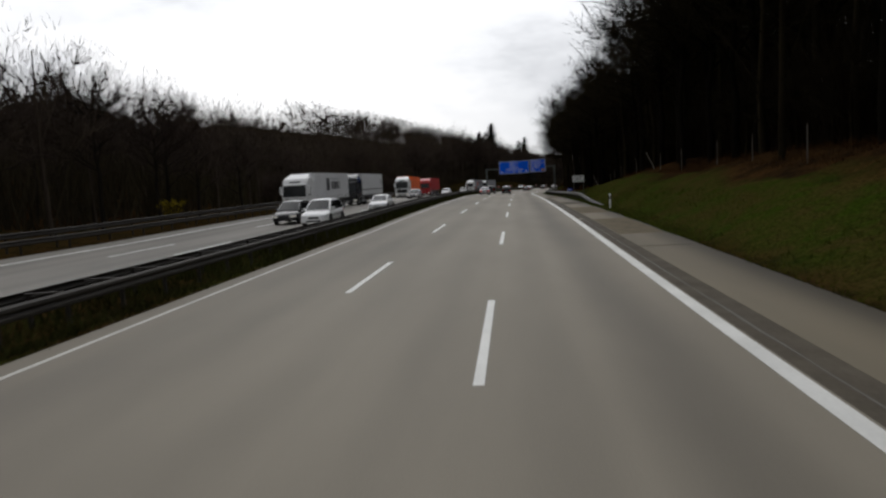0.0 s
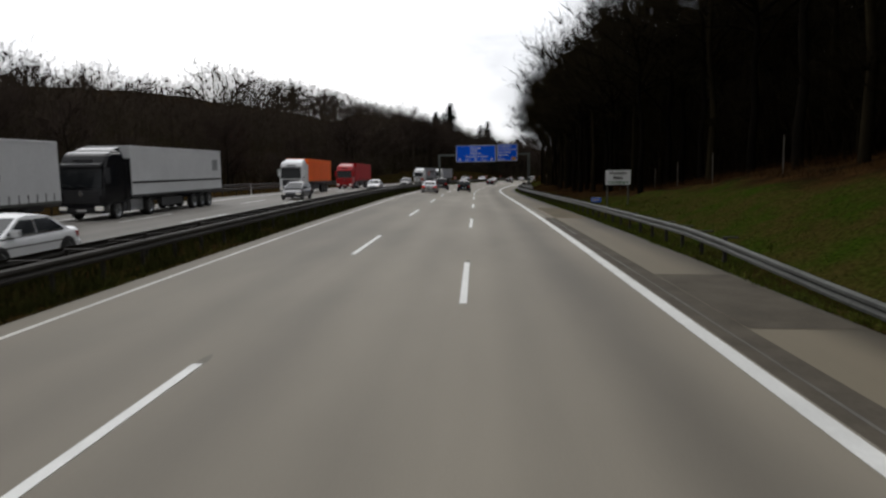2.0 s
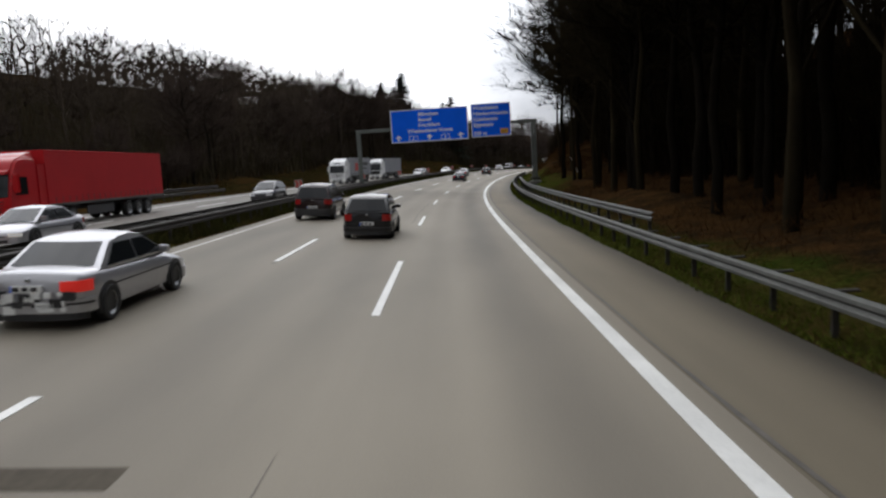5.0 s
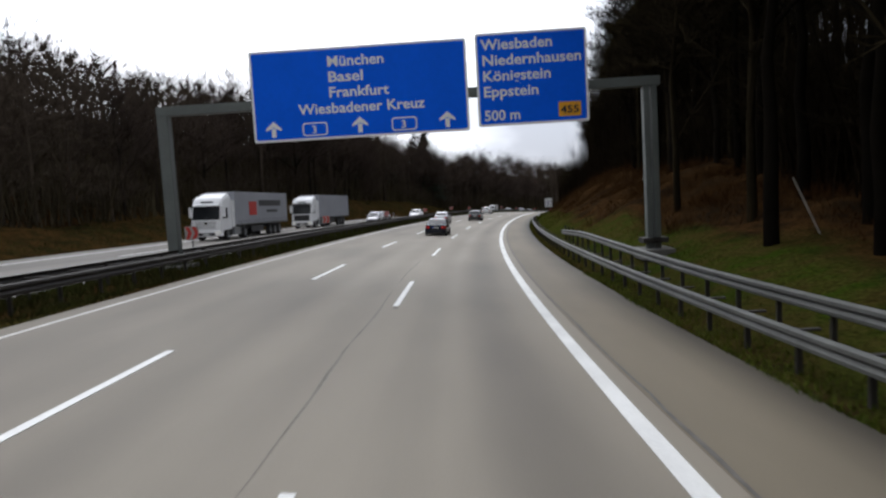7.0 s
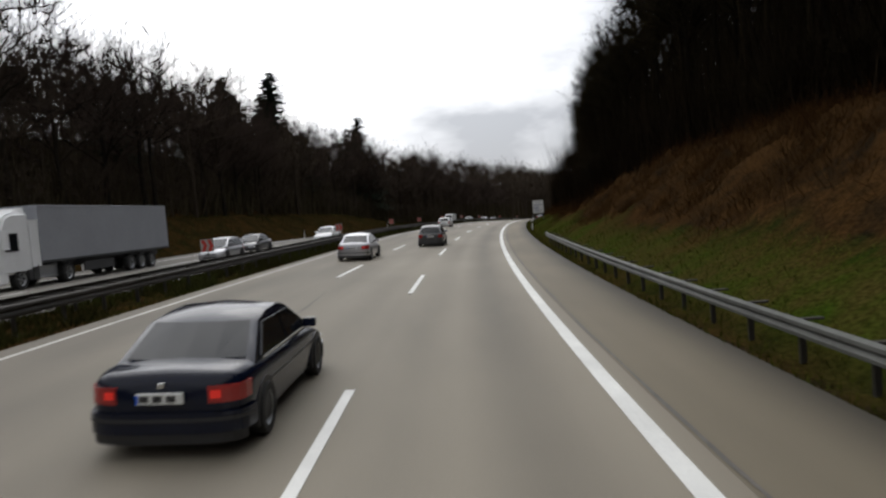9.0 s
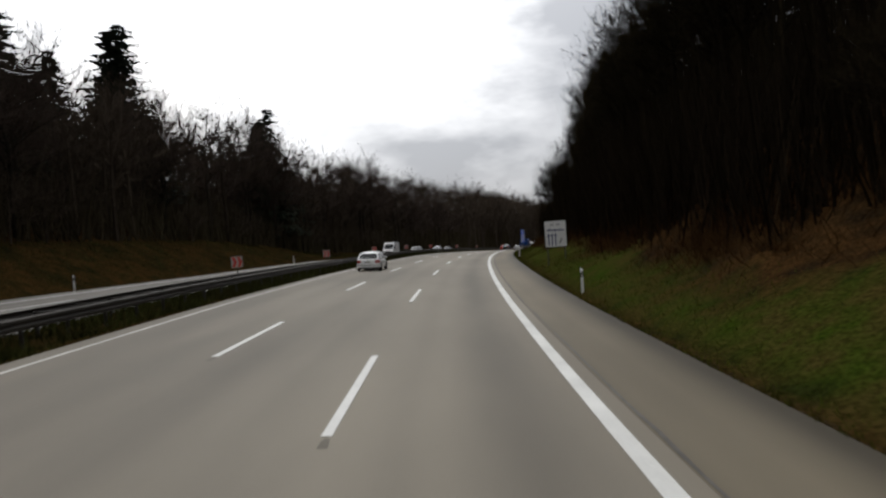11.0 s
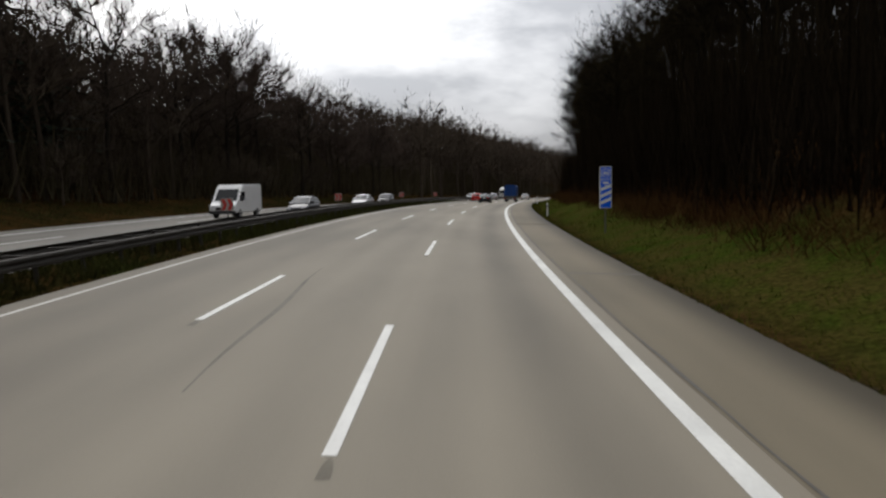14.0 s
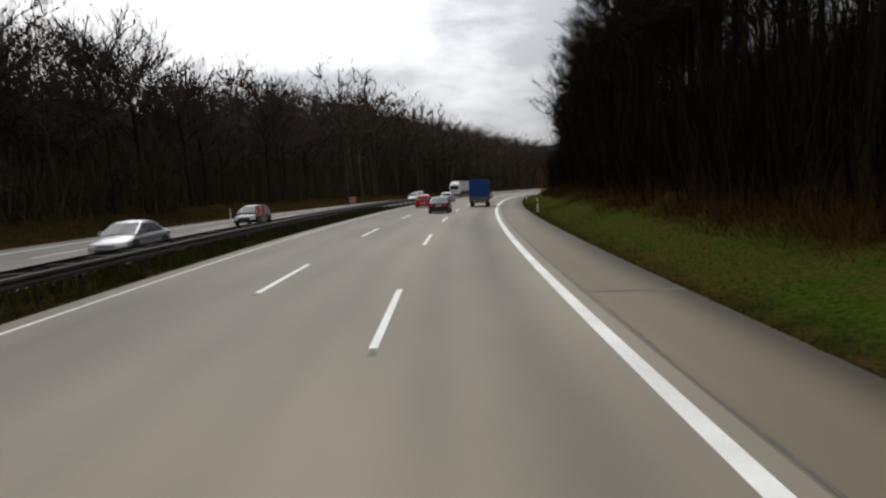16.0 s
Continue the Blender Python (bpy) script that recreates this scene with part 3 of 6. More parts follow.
def wheel(parent, x, y, r, w, out):
    """A wheel whose outer side faces out (+1 or -1)."""
    bm = bmesh.new()
    n = 20
    prof = [(-w / 2, r * 0.66), (-w / 2, r * 0.93), (-w * 0.36, r), (w * 0.36, r), (w / 2, r * 0.93), (w / 2, r * 0.66)]
    rings = [[bm.verts.new((x + a, y + q * math.sin(2 * math.pi * k / n), r + q * math.cos(2 * math.pi * k / n))) for k in range(n)] for a, q in prof]
    for a, b in zip(rings, rings[1:]):
        for k in range(n):
            bm.faces.new((a[k], a[(k + 1) % n], b[(k + 1) % n], b[k]))
    wh = part("wheel", bm, M_TYRE, parent, smooth=True)
    bm = bmesh.new()
    xo = x + out * w * 0.42
    rim = [bm.verts.new((xo, y + r * 0.68 * math.sin(2 * math.pi * k / n), r + r * 0.68 * math.cos(2 * math.pi * k / n))) for k in range(n)]
    deep = [bm.verts.new((xo - out * 0.05, y + r * 0.56 * math.sin(2 * math.pi * k / n), r + r * 0.56 * math.cos(2 * math.pi * k / n))) for k in range(n)]
    mid = bm.verts.new((xo - out * 0.02, y, r))
    for k in range(n):
        bm.faces.new((rim[k], rim[(k + 1) % n], deep[(k + 1) % n], deep[k]))
        if k % 4 < 2:
            bm.faces.new((deep[k], deep[(k + 1) % n], mid))
    part("rim", bm, M_RIM, wh)
    bm = bmesh.new()
    bmesh.ops.create_circle(bm, cap_ends=True, segments=n, radius=r * 0.66)
    bmesh.ops.transform(bm, matrix=Matrix.Translation((xo - out * 0.08, y, r)) @ Matrix.Rotation(radians(90), 4, "Y"), verts=bm.verts)
    part("hub_back", bm, M_BLACK, wh)
    return wh


def lerp_table(table, v):
    return float(np.interp(v, [a for a, _ in table], [b for _, b in table]))


def prism(pts_a, pts_b):
    """A solid between two outlines of the same count."""
    bm = bmesh.new()
    lo, hi = [bm.verts.new(p) for p in pts_a], [bm.verts.new(p) for p in pts_b]
    n = len(lo)
    bm.faces.new(lo[::-1])
    bm.faces.new(hi)
    for i in range(n):
        bm.faces.new((lo[i], lo[(i + 1) % n], hi[(i + 1) % n], hi[i]))
    return bm


def build_car(m, name, style, length, width, tall, colour, label, category="car", braking=False, group="", lamps=False, plate=True, camo=False):
    """y runs towards the nose; the origin lies on the ground under the middle."""
    car = thing(name, m, label, category, group)
    L2, W2 = length / 2, width / 2
    clear = 0.2 if style != "suv" else 0.26
    belt = tall * {"sedan": 0.645, "wagon": 0.635, "hatch": 0.63}.get(style, 0.61)
    hood = belt - (0.07 if style != "suv" else 0.05)
    deck = belt + 0.045 if style == "sedan" else belt
    top = [(-L2, belt - 0.14 if style == "sedan" else belt - 0.10), (-L2 + 0.12, deck - 0.03), (-L2 + 0.5, deck), (0.0, belt), (L2 * 0.42, belt - 0.01), (L2 * 0.55, hood), (L2 - 0.35, hood - 0.14), (L2 - 0.08, hood - 0.27), (L2, hood - 0.38)]
    plan = [(0.0, 0.0), (0.40, 0.004), (0.60, 0.02), (0.72, 0.045), (0.82, 0.085), (0.90, 0.15), (0.95, 0.24), (0.985, 0.42)]
    wid = [(-L2 + b, W2 * a) for a, b in plan[2:]] + [(-L2 + 0.8, W2), (L2 - 0.8, W2)] + [(L2 - 1.15 * b, W2 * a) for a, b in reversed(plan[2:])]

    def wrap(x0, x1, end, off, z0, z1, deep=0.09):
        """A piece that hugs the tail (end -1) or the nose (end 1) between two shares of the half width."""
        xs = [x0] + [s_ * a for s_ in (-1, 1) for a, _ in (reversed(plan) if s_ < 0 else plan[1:]) if x0 < s_ * a < x1] + [x1]
        outer, inner = [], []
        for x in xs:
            y = float(np.interp(abs(x), [a for a, _ in plan], [b_ for _, b_ in plan])) * (1 if end < 0 else 1.15)
            lean = min(1.0, abs(x)) ** 4
            outer.append((x * W2 + math.copysign(off * lean, x), end * (L2 - y + off * (1 - 0.5 * lean))))
            inner.append((x * W2 * (1 - deep * 0.5), end * (L2 - y - deep)))
        ring = outer + inner[::-1]
        bm = prism([(x, y, z0) for x, y in ring], [(x, y, z1) for x, y in ring])
        bmesh.ops.recalc_face_normals(bm, faces=bm.faces)
        return bm
    low = [(-L2, clear + 0.16), (-L2 + 0.2, clear + 0.04), (-L2 + 0.5, clear), (L2 - 0.5, clear), (L2, clear + 0.05)]
    bm = bmesh.new()
    ys = [-L2 + 0.02, -L2 + 0.045, -L2 + 0.085, -L2 + 0.15, -L2 + 0.24, -L2 + 0.42, -L2 + 0.55, -L2 + 0.9, -L2 * 0.5, -L2 * 0.2, 0.1 * L2, L2 * 0.35, L2 * 0.45, L2 * 0.55, L2 - 0.7, L2 - 0.48, L2 - 0.28, L2 - 0.17, L2 - 0.098, L2 - 0.05, L2 - 0.023]
    rings = []
    for y in ys:
        zt, w, zb = lerp_table(top, y), lerp_table(wid, y), lerp_table(low, y)
        h = zt - zb
        half = [(0.0, zb), (w * 0.82, zb), (w * 0.96, zb + 0.06), (w * 0.985, zb + h * 0.3), (w, zb + h * 0.58), (w * 0.975, zb + h * 0.84), (w * 0.90, zt - 0.03), (w * 0.80, zt), (w * 0.4, zt + 0.025), (0.0, zt + 0.035)]
        ring = [(a, y, z) for a, z in half] + [(-a, y, z) for a, z in half[-2:0:-1]]
        rings.append([bm.verts.new(p) for p in ring])
    n = len(rings[0])
    for a, b in zip(rings, rings[1:]):
        for k in range(n):
            bm.faces.new((a[k], a[(k + 1) % n], b[(k + 1) % n], b[k]))
    bm.faces.new(rings[0][::-1])
    bm.faces.new(rings[-1])
    part("body", bm, colour, car, smooth=True)
    # cabin
    if style == "sedan":
        prof = [(-L2 + 0.66, belt + 0.0), (-L2 + 1.36, tall - 0.085), (-L2 + 1.85, tall - 0.015), (-0.05, tall), (L2 * 0.14, tall - 0.06), (L2 * 0.53, belt - 0.02)]
    elif style == "wagon":
        prof = [(-L2 + 0.12, belt - 0.02), (-L2 + 0.62, tall - 0.10), (-L2 + 0.95, tall - 0.03), (-0.05, tall), (L2 * 0.14, tall - 0.06), (L2 * 0.53, belt - 0.02)]
    elif style == "hatch":
        prof = [(-L2 + 0.08, belt - 0.02), (-L2 + 0.52, tall - 0.12), (-L2 + 0.9, tall - 0.02), (-0.05, tall), (L2 * 0.17, tall - 0.06), (L2 * 0.60, belt - 0.02)]
    else:
        prof = [(-L2 + 0.06, belt - 0.02), (-L2 + 0.42, tall - 0.14), (-L2 + 0.72, tall - 0.02), (0.0, tall), (L2 * 0.16, tall - 0.05), (L2 * 0.54, belt - 0.02)]

    def half_at(z):
        u = (z - belt) / (tall - belt)
        return W2 * (0.93 - 0.205 * max(0.0, u) ** 1.3)

    bm = bmesh.new()
    cols = (-1, -0.93, -0.5, 0, 0.5, 0.93, 1)
    grid = []
    for i, (y, z) in enumerate(prof):
        w = half_at(z)
        bulge = 0.055 if 0 < i < len(prof) - 1 else 0.02
        out = -1 if i <= 1 else (1 if i >= len(prof) - 2 else 0)
        grid.append([bm.verts.new((c * w, y + out * 0.05 * (1 - c * c), z + (bulge if abs(out) < 1 else 0) * (1 - abs(c)) - (0.02 if abs(c) == 1 else 0))) for c in cols])
    for a, b in zip(grid, grid[1:]):
        for k in range(len(cols) - 1):
            bm.faces.new((a[k], a[k + 1], b[k + 1], b[k]))
    for e in (0, -1):
        ring = [r[e] for r in grid]
        bm.faces.new(ring if e == 0 else ring[::-1])
    rails_ = [e for e in bm.edges if all(abs(abs(u.co.x) - half_at(u.co.z)) < 0.03 for u in e.verts) and e.calc_face_angle(0) > 0.5 and not e.is_boundary]
    bmesh.ops.bevel(bm, geom=rails_, offset=0.05, segments=3, affect="EDGES")
    part("roof", bm, colour, car, smooth=True)

    def slab(i, j, lo_u, hi_u, inset, name):
        (y0, z0), (y1, z1) = prof[i], prof[j]
        nrm = Vector((0, -(z1 - z0), (y1 - y0)))
        nrm = nrm.normalized() if nrm.z > 0 else -nrm.normalized()
        pts = []
        for u, sgn in ((lo_u, -1), (lo_u, 1), (hi_u, 1), (hi_u, -1)):
            y, z = y0 + (y1 - y0) * u, z0 + (z1 - z0) * u
            pts.append(Vector((sgn * (half_at(z) * inset), y, z)))
        out = -1 if j < 3 else 1
        rows = []
        bm = bmesh.new()
        for r in range(2):
            row = []
            for c in range(5):
                u = c / 4
                p = pts[0].lerp(pts[1], u) if r == 0 else pts[3].lerp(pts[2], u)
                k = 2 * u - 1
                row.append(bm.verts.new(p + nrm * 0.014 + Vector((0, out * 0.065 * (1 - k * k), 0))))
            rows.append(row)
        for c in range(4):
            bm.faces.new((rows[0][c], rows[0][c + 1], rows[1][c + 1], rows[1][c]))
        ext = bmesh.ops.extrude_face_region(bm, geom=list(bm.faces))
        for v in ext["geom"]:
            if isinstance(v, bmesh.types.BMVert):
                v.co -= nrm * 0.02
        part(name, bm, M_GLASS, car)

    slab(0, 1, 0.12, 0.96, 0.86, "rear_window")
    slab(len(prof) - 1, len(prof) - 2, 0.06, 0.97, 0.88, "windscreen")
    y_back, y_front = prof[0][0], prof[-1][0]
    zb, zt = belt + 0.03, tall - 0.13
    rb, rt = y_back + 0.30, np.interp(zt, [prof[0][1], prof[1][1]], [prof[0][0], prof[1][0]]) + 0.16
    fb, ft = y_front - 0.20, np.interp(zt, [prof[-1][1], prof[-2][1]], [prof[-1][0], prof[-2][0]]) - 0.12
    pillar = (rb + fb) / 2 - 0.02
    for sgn in (-1, 1):
        for ya, yb, ta, tb in ((rb, pillar - 0.04, rt, pillar - 0.04), (pillar + 0.04, fb, pillar + 0.04, ft)):
            outer = [Vector((sgn * (half_at(z) + 0.012), y, z)) for y, z in ((ya, zb), (yb, zb), (tb, zt), (ta, zt))]
            inner = [p - Vector((sgn * 0.02, 0, 0)) for p in outer]
            part("side_window", prism(inner, outer), M_GLASS, car)
        a = [Vector((sgn * (half_at(belt) + 0.022), y, z)) for y, z in ((rb, zb - 0.035), (fb, zb - 0.035), (fb, zb - 0.01), (rb, zb - 0.01))]
        part("window_trim", prism([p - Vector((sgn * 0.02, 0, 0)) for p in a], a), M_CHROME if style in ("sedan", "wagon") else M_TRIM, car)
        part("mirror", add_box(bmesh.new(), sgn * W2 * 0.93, sgn * (W2 * 0.93 + 0.2), L2 * 0.34, L2 * 0.34 + 0.12, belt + 0.0, belt + 0.14, 0.03), colour, car)
        r = 0.325 if style != "suv" else 0.375
        for yw in (-L2 + length * 0.185, L2 - length * 0.19):
            k = [(yw + (r + 0.07) * math.cos(a), r + (r + 0.07) * math.sin(a)) for a in np.linspace(-0.35, math.pi + 0.35, 15)]
            # a black plate on the solid side stands in for the shaded wheel opening
            part("wheel_well_shade", prism([(sgn * (W2 - 0.09), y, z) for y, z in k], [(sgn * (W2 + 0.004), y, z) for y, z in k]), M_BLACK, car)
            wheel(car, sgn * (W2 - 0.075), yw, r, 0.22, sgn)
        seam = [(sgn * (W2 + 0.004), y, z) for y, z in ((-L2 + 0.75, clear + 0.42), (L2 - 0.85, clear + 0.42), (L2 - 0.85, clear + 0.45), (-L2 + 0.75, clear + 0.45))]
        part("side_strip", prism([(x - sgn * 0.02, y, z) for x, y, z in seam], seam), M_TRIM, car)
        # lamps
        lamp = M_BRAKE if braking else M_TAIL
        z_l = belt - 0.20 if style != "suv" else belt - 0.16
        hgt = 0.19 if style in ("sedan", "wagon") else 0.24
        lo_x = 0.56 if style == "sedan" else 0.62
        tl = part("tail_lamp", wrap(*((lo_x, 0.975) if sgn > 0 else (-0.975, -lo_x)), -1, 0.010, z_l - hgt / 2, z_l + hgt / 2), lamp, car, "red tail lamp")
        part("lamp_lens", wrap(*((lo_x + 0.03, lo_x + 0.15) if sgn > 0 else (-lo_x - 0.15, -lo_x - 0.03)), -1, 0.016, z_l - hgt * 0.22, z_l + hgt * 0.25, 0.05), M_BRAKE if style == "sedan" else M_TAIL, tl)
        part("headlamp", wrap(*((0.5, 0.93) if sgn > 0 else (-0.93, -0.5)), 1, 0.008, hood - 0.43, hood - 0.28), M_DAYRUN if lamps else M_HEAD, car, "clear headlamp")
    part("rear_bumper", wrap(-0.985, 0.985, -1, 0.045, clear + 0.10, clear + 0.33), colour if style != "suv" else M_TRIM, car)
    part("bumper_strip", wrap(-0.97, 0.97, -1, 0.055, clear + 0.235, clear + 0.275), M_TRIM, car)
    part("rear_skirt", wrap(-0.95, 0.95, -1, 0.02, clear - 0.02, clear + 0.10), M_BLACK, car)
    part("badge", box(-0.04, 0.04, -L2 - 0.012, -L2 + 0.02, belt - 0.115, belt - 0.055, 0.01), M_CHROME, car)
    part("grille", box(-W2 * 0.38, W2 * 0.38, L2 - 0.06, L2 + 0.012, hood - 0.52, hood - 0.36, 0.015), M_BLACK, car)
    part("front_bumper", wrap(-0.98, 0.98, 1, 0.035, clear + 0.02, clear + 0.26), colour, car)
    part("air_intake", wrap(-0.5, 0.5, 1, 0.045, clear + 0.06, clear + 0.16), M_BLACK, car)
    if plate:
        z_p = belt - 0.22 if style in ("sedan", "wagon") else belt - 0.42
        pl = part("number_plate", box(-0.26, 0.26, -L2 - 0.062, -L2 - 0.02, z_p - 0.06, z_p + 0.06, 0.008), M_PLATE, car, "white number plate with dark bars")
        for x in (-0.17, -0.02, 0.13):
            part("plate_bar", box(x - 0.05, x + 0.05, -L2 - 0.066, -L2 - 0.060, z_p - 0.035, z_p + 0.035), M_BLACK, pl)
        part("plate_bar", box(-0.26, -0.235, -L2 - 0.066, -L2 - 0.060, z_p - 0.05, z_p + 0.05), M_BLUE, pl)
    if camo:
        r = random.Random(3)
        for k in range(26):
            x, z, w = r.uniform(-0.85, 0.85) * W2, r.uniform(clear + 0.15, belt - 0.3), r.uniform(0.04, 0.11)
            part("sticker", box(x - w, x + w, -L2 - 0.058, -L2 - 0.03, z - w * 0.7, z + w * 0.7, 0.004), M_TRIM if k % 2 else M_PLATE, car)
    return car


def cab(truck, y_front, colour, tall, lamps, dark_grille=False):
    """A lorry's cab: the nose at y_front, looking along +y."""
    yb = y_front - 2.25
    side = [(yb, 0.75), (y_front - 0.06, 0.75), (y_front, 1.15), (y_front - 0.01, 1.75), (y_front - 0.10, 2.1), (y_front - 0.26, 2.86), (y_front - 0.50, tall - 0.28), (y_front - 0.80, tall - 0.08), (y_front - 1.15, tall), (yb, tall)]
    bm = prism([(-1.24, y, z) for y, z in side], [(1.24, y, z) for y, z in side])
    bmesh.ops.bevel(bm, geom=[e for e in bm.edges if abs(e.verts[0].co.x - e.verts[1].co.x) < 0.1], offset=0.11, segments=3, affect="EDGES")
    c = part("cab", bm, colour, truck, smooth=True)
    glass = [(-1.13, y_front + 0.022, 1.72), (1.13, y_front + 0.022, 1.72), (1.10, y_front - 0.225, 2.82), (-1.10, y_front - 0.225, 2.82)]
    part("windscreen", prism([(x, y - 0.05, z) for x, y, z in glass], glass), M_GLASS, c)
    for x in (-0.35, 0.4):
        part("wiper", prism([(x, y_front + 0.02, 1.74), (x + 0.5, y_front - 0.012, 1.88), (x + 0.5, y_front - 0.017, 1.90), (x, y_front + 0.015, 1.76)],
                            [(x, y_front + 0.05, 1.74), (x + 0.5, y_front + 0.02, 1.88), (x + 0.5, y_front + 0.015, 1.90), (x, y_front + 0.045, 1.76)]), M_BLACK, c)
    part("sun_visor", prism([(-1.12, y_front - 0.30, 2.90), (1.12, y_front - 0.30, 2.90), (1.12, y_front - 0.30, 3.02), (-1.12, y_front - 0.30, 3.02)],
                            [(-1.08, y_front - 0.03, 2.80), (1.08, y_front - 0.03, 2.80), (1.08, y_front - 0.05, 2.92), (-1.08, y_front - 0.05, 2.92)]), M_TRIM if dark_grille else colour, c)
    part("name_bar", box(-0.5, 0.5, y_front - 0.46, y_front - 0.34, 3.08, 3.20, 0.01), M_TRIM, c)
    part("grille", box(-0.95, 0.95, y_front - 0.05, y_front + 0.02, 0.92, 1.60, 0.03), M_BLACK if dark_grille else colour, c)
    for k in range(4):
        part("grille_bar", box(-0.92 + 0.05 * k, 0.92 - 0.05 * k, y_front + 0.018, y_front + 0.04, 1.50 - 0.15 * k, 1.54 - 0.15 * k, 0.006), M_TRIM, c)
    part("badge", rod((0, y_front + 0.02, 1.42), (0, y_front + 0.05, 1.42), 0.14, 0.13, 14), M_CHROME, c)
    part("bumper", box(-1.24, 1.24, y_front - 0.5, y_front + 0.05, 0.36, 0.86, 0.09), colour, c)
    part("air_intake", box(-0.72, 0.72, y_front - 0.1, y_front + 0.062, 0.44, 0.66, 0.02), M_BLACK, c)
    part("number_plate", box(-0.26, 0.26, y_front + 0.05, y_front + 0.075, 0.48, 0.59), M_PLATE, c)
    for sgn in (-1, 1):
        part("headlamp", add_box(bmesh.new(), sgn * 0.78, sgn * 1.18, y_front - 0.05, y_front + 0.07, 0.55, 0.74, 0.02), M_DAYRUN if lamps else M_HEAD, c, "clear headlamp")
        part("side_window", add_box(bmesh.new(), sgn * 1.235, sgn * 1.252, y_front - 1.35, y_front - 0.42, 1.82, 2.66, 0.005), M_GLASS, c)
        mir = part("mirror", add_box(bmesh.new(), sgn * 1.32, sgn * 1.50, y_front - 0.35, y_front - 0.18, 1.95, 2.75, 0.04), colour, c)
        part("mirror_arm", add_box(bmesh.new(), sgn * 1.2, sgn * 1.36, y_front - 0.28, y_front - 0.24, 2.66, 2.72), M_TRIM, mir)
        part("step_panel", add_box(bmesh.new(), sgn * 1.14, sgn * 1.26, y_front - 2.2, y_front - 1.85, 0.4, 0.9, 0.02), M_TRIM, c)
        part("side_fairing", add_box(bmesh.new(), sgn * 1.14, sgn * 1.25, yb - 0.6, yb + 0.03, 1.0, tall - 0.35, 0.02), colour, c)
        part("fuel_tank", add_box(bmesh.new(), sgn * 0.7, sgn * 1.2, yb - 1.7, yb - 0.35, 0.45, 1.0, 0.1), M_RIM, truck)
        wheel(truck, sgn * 1.06, y_front - 1.42, 0.50, 0.32, sgn)
        wheel(truck, sgn * 0.98, y_front - 5.1, 0.50, 0.50, sgn)
        part("mudguard", add_box(bmesh.new(), sgn * 0.7, sgn * 1.22, y_front - 5.7, y_front - 4.5, 1.03, 1.08, 0.01), M_TRIM, truck)
    part("roof_deflector", prism([(-1.1, y_front - 1.25, tall - 0.01), (1.1, y_front - 1.25, tall - 0.01), (1.1, yb + 0.05, tall - 0.01), (-1.1, yb + 0.05, tall - 0.01)],
                                 [(-1.0, y_front - 1.5, tall + 0.12), (1.0, y_front - 1.5, tall + 0.12), (1.05, yb + 0.05, tall + 0.26), (-1.05, yb + 0.05, tall + 0.26)]), colour, c)
    part("frame", box(-0.45, 0.45, y_front - 6.2, y_front - 1.0, 0.62, 0.92, 0.02), M_BLACK, truck)
    return c


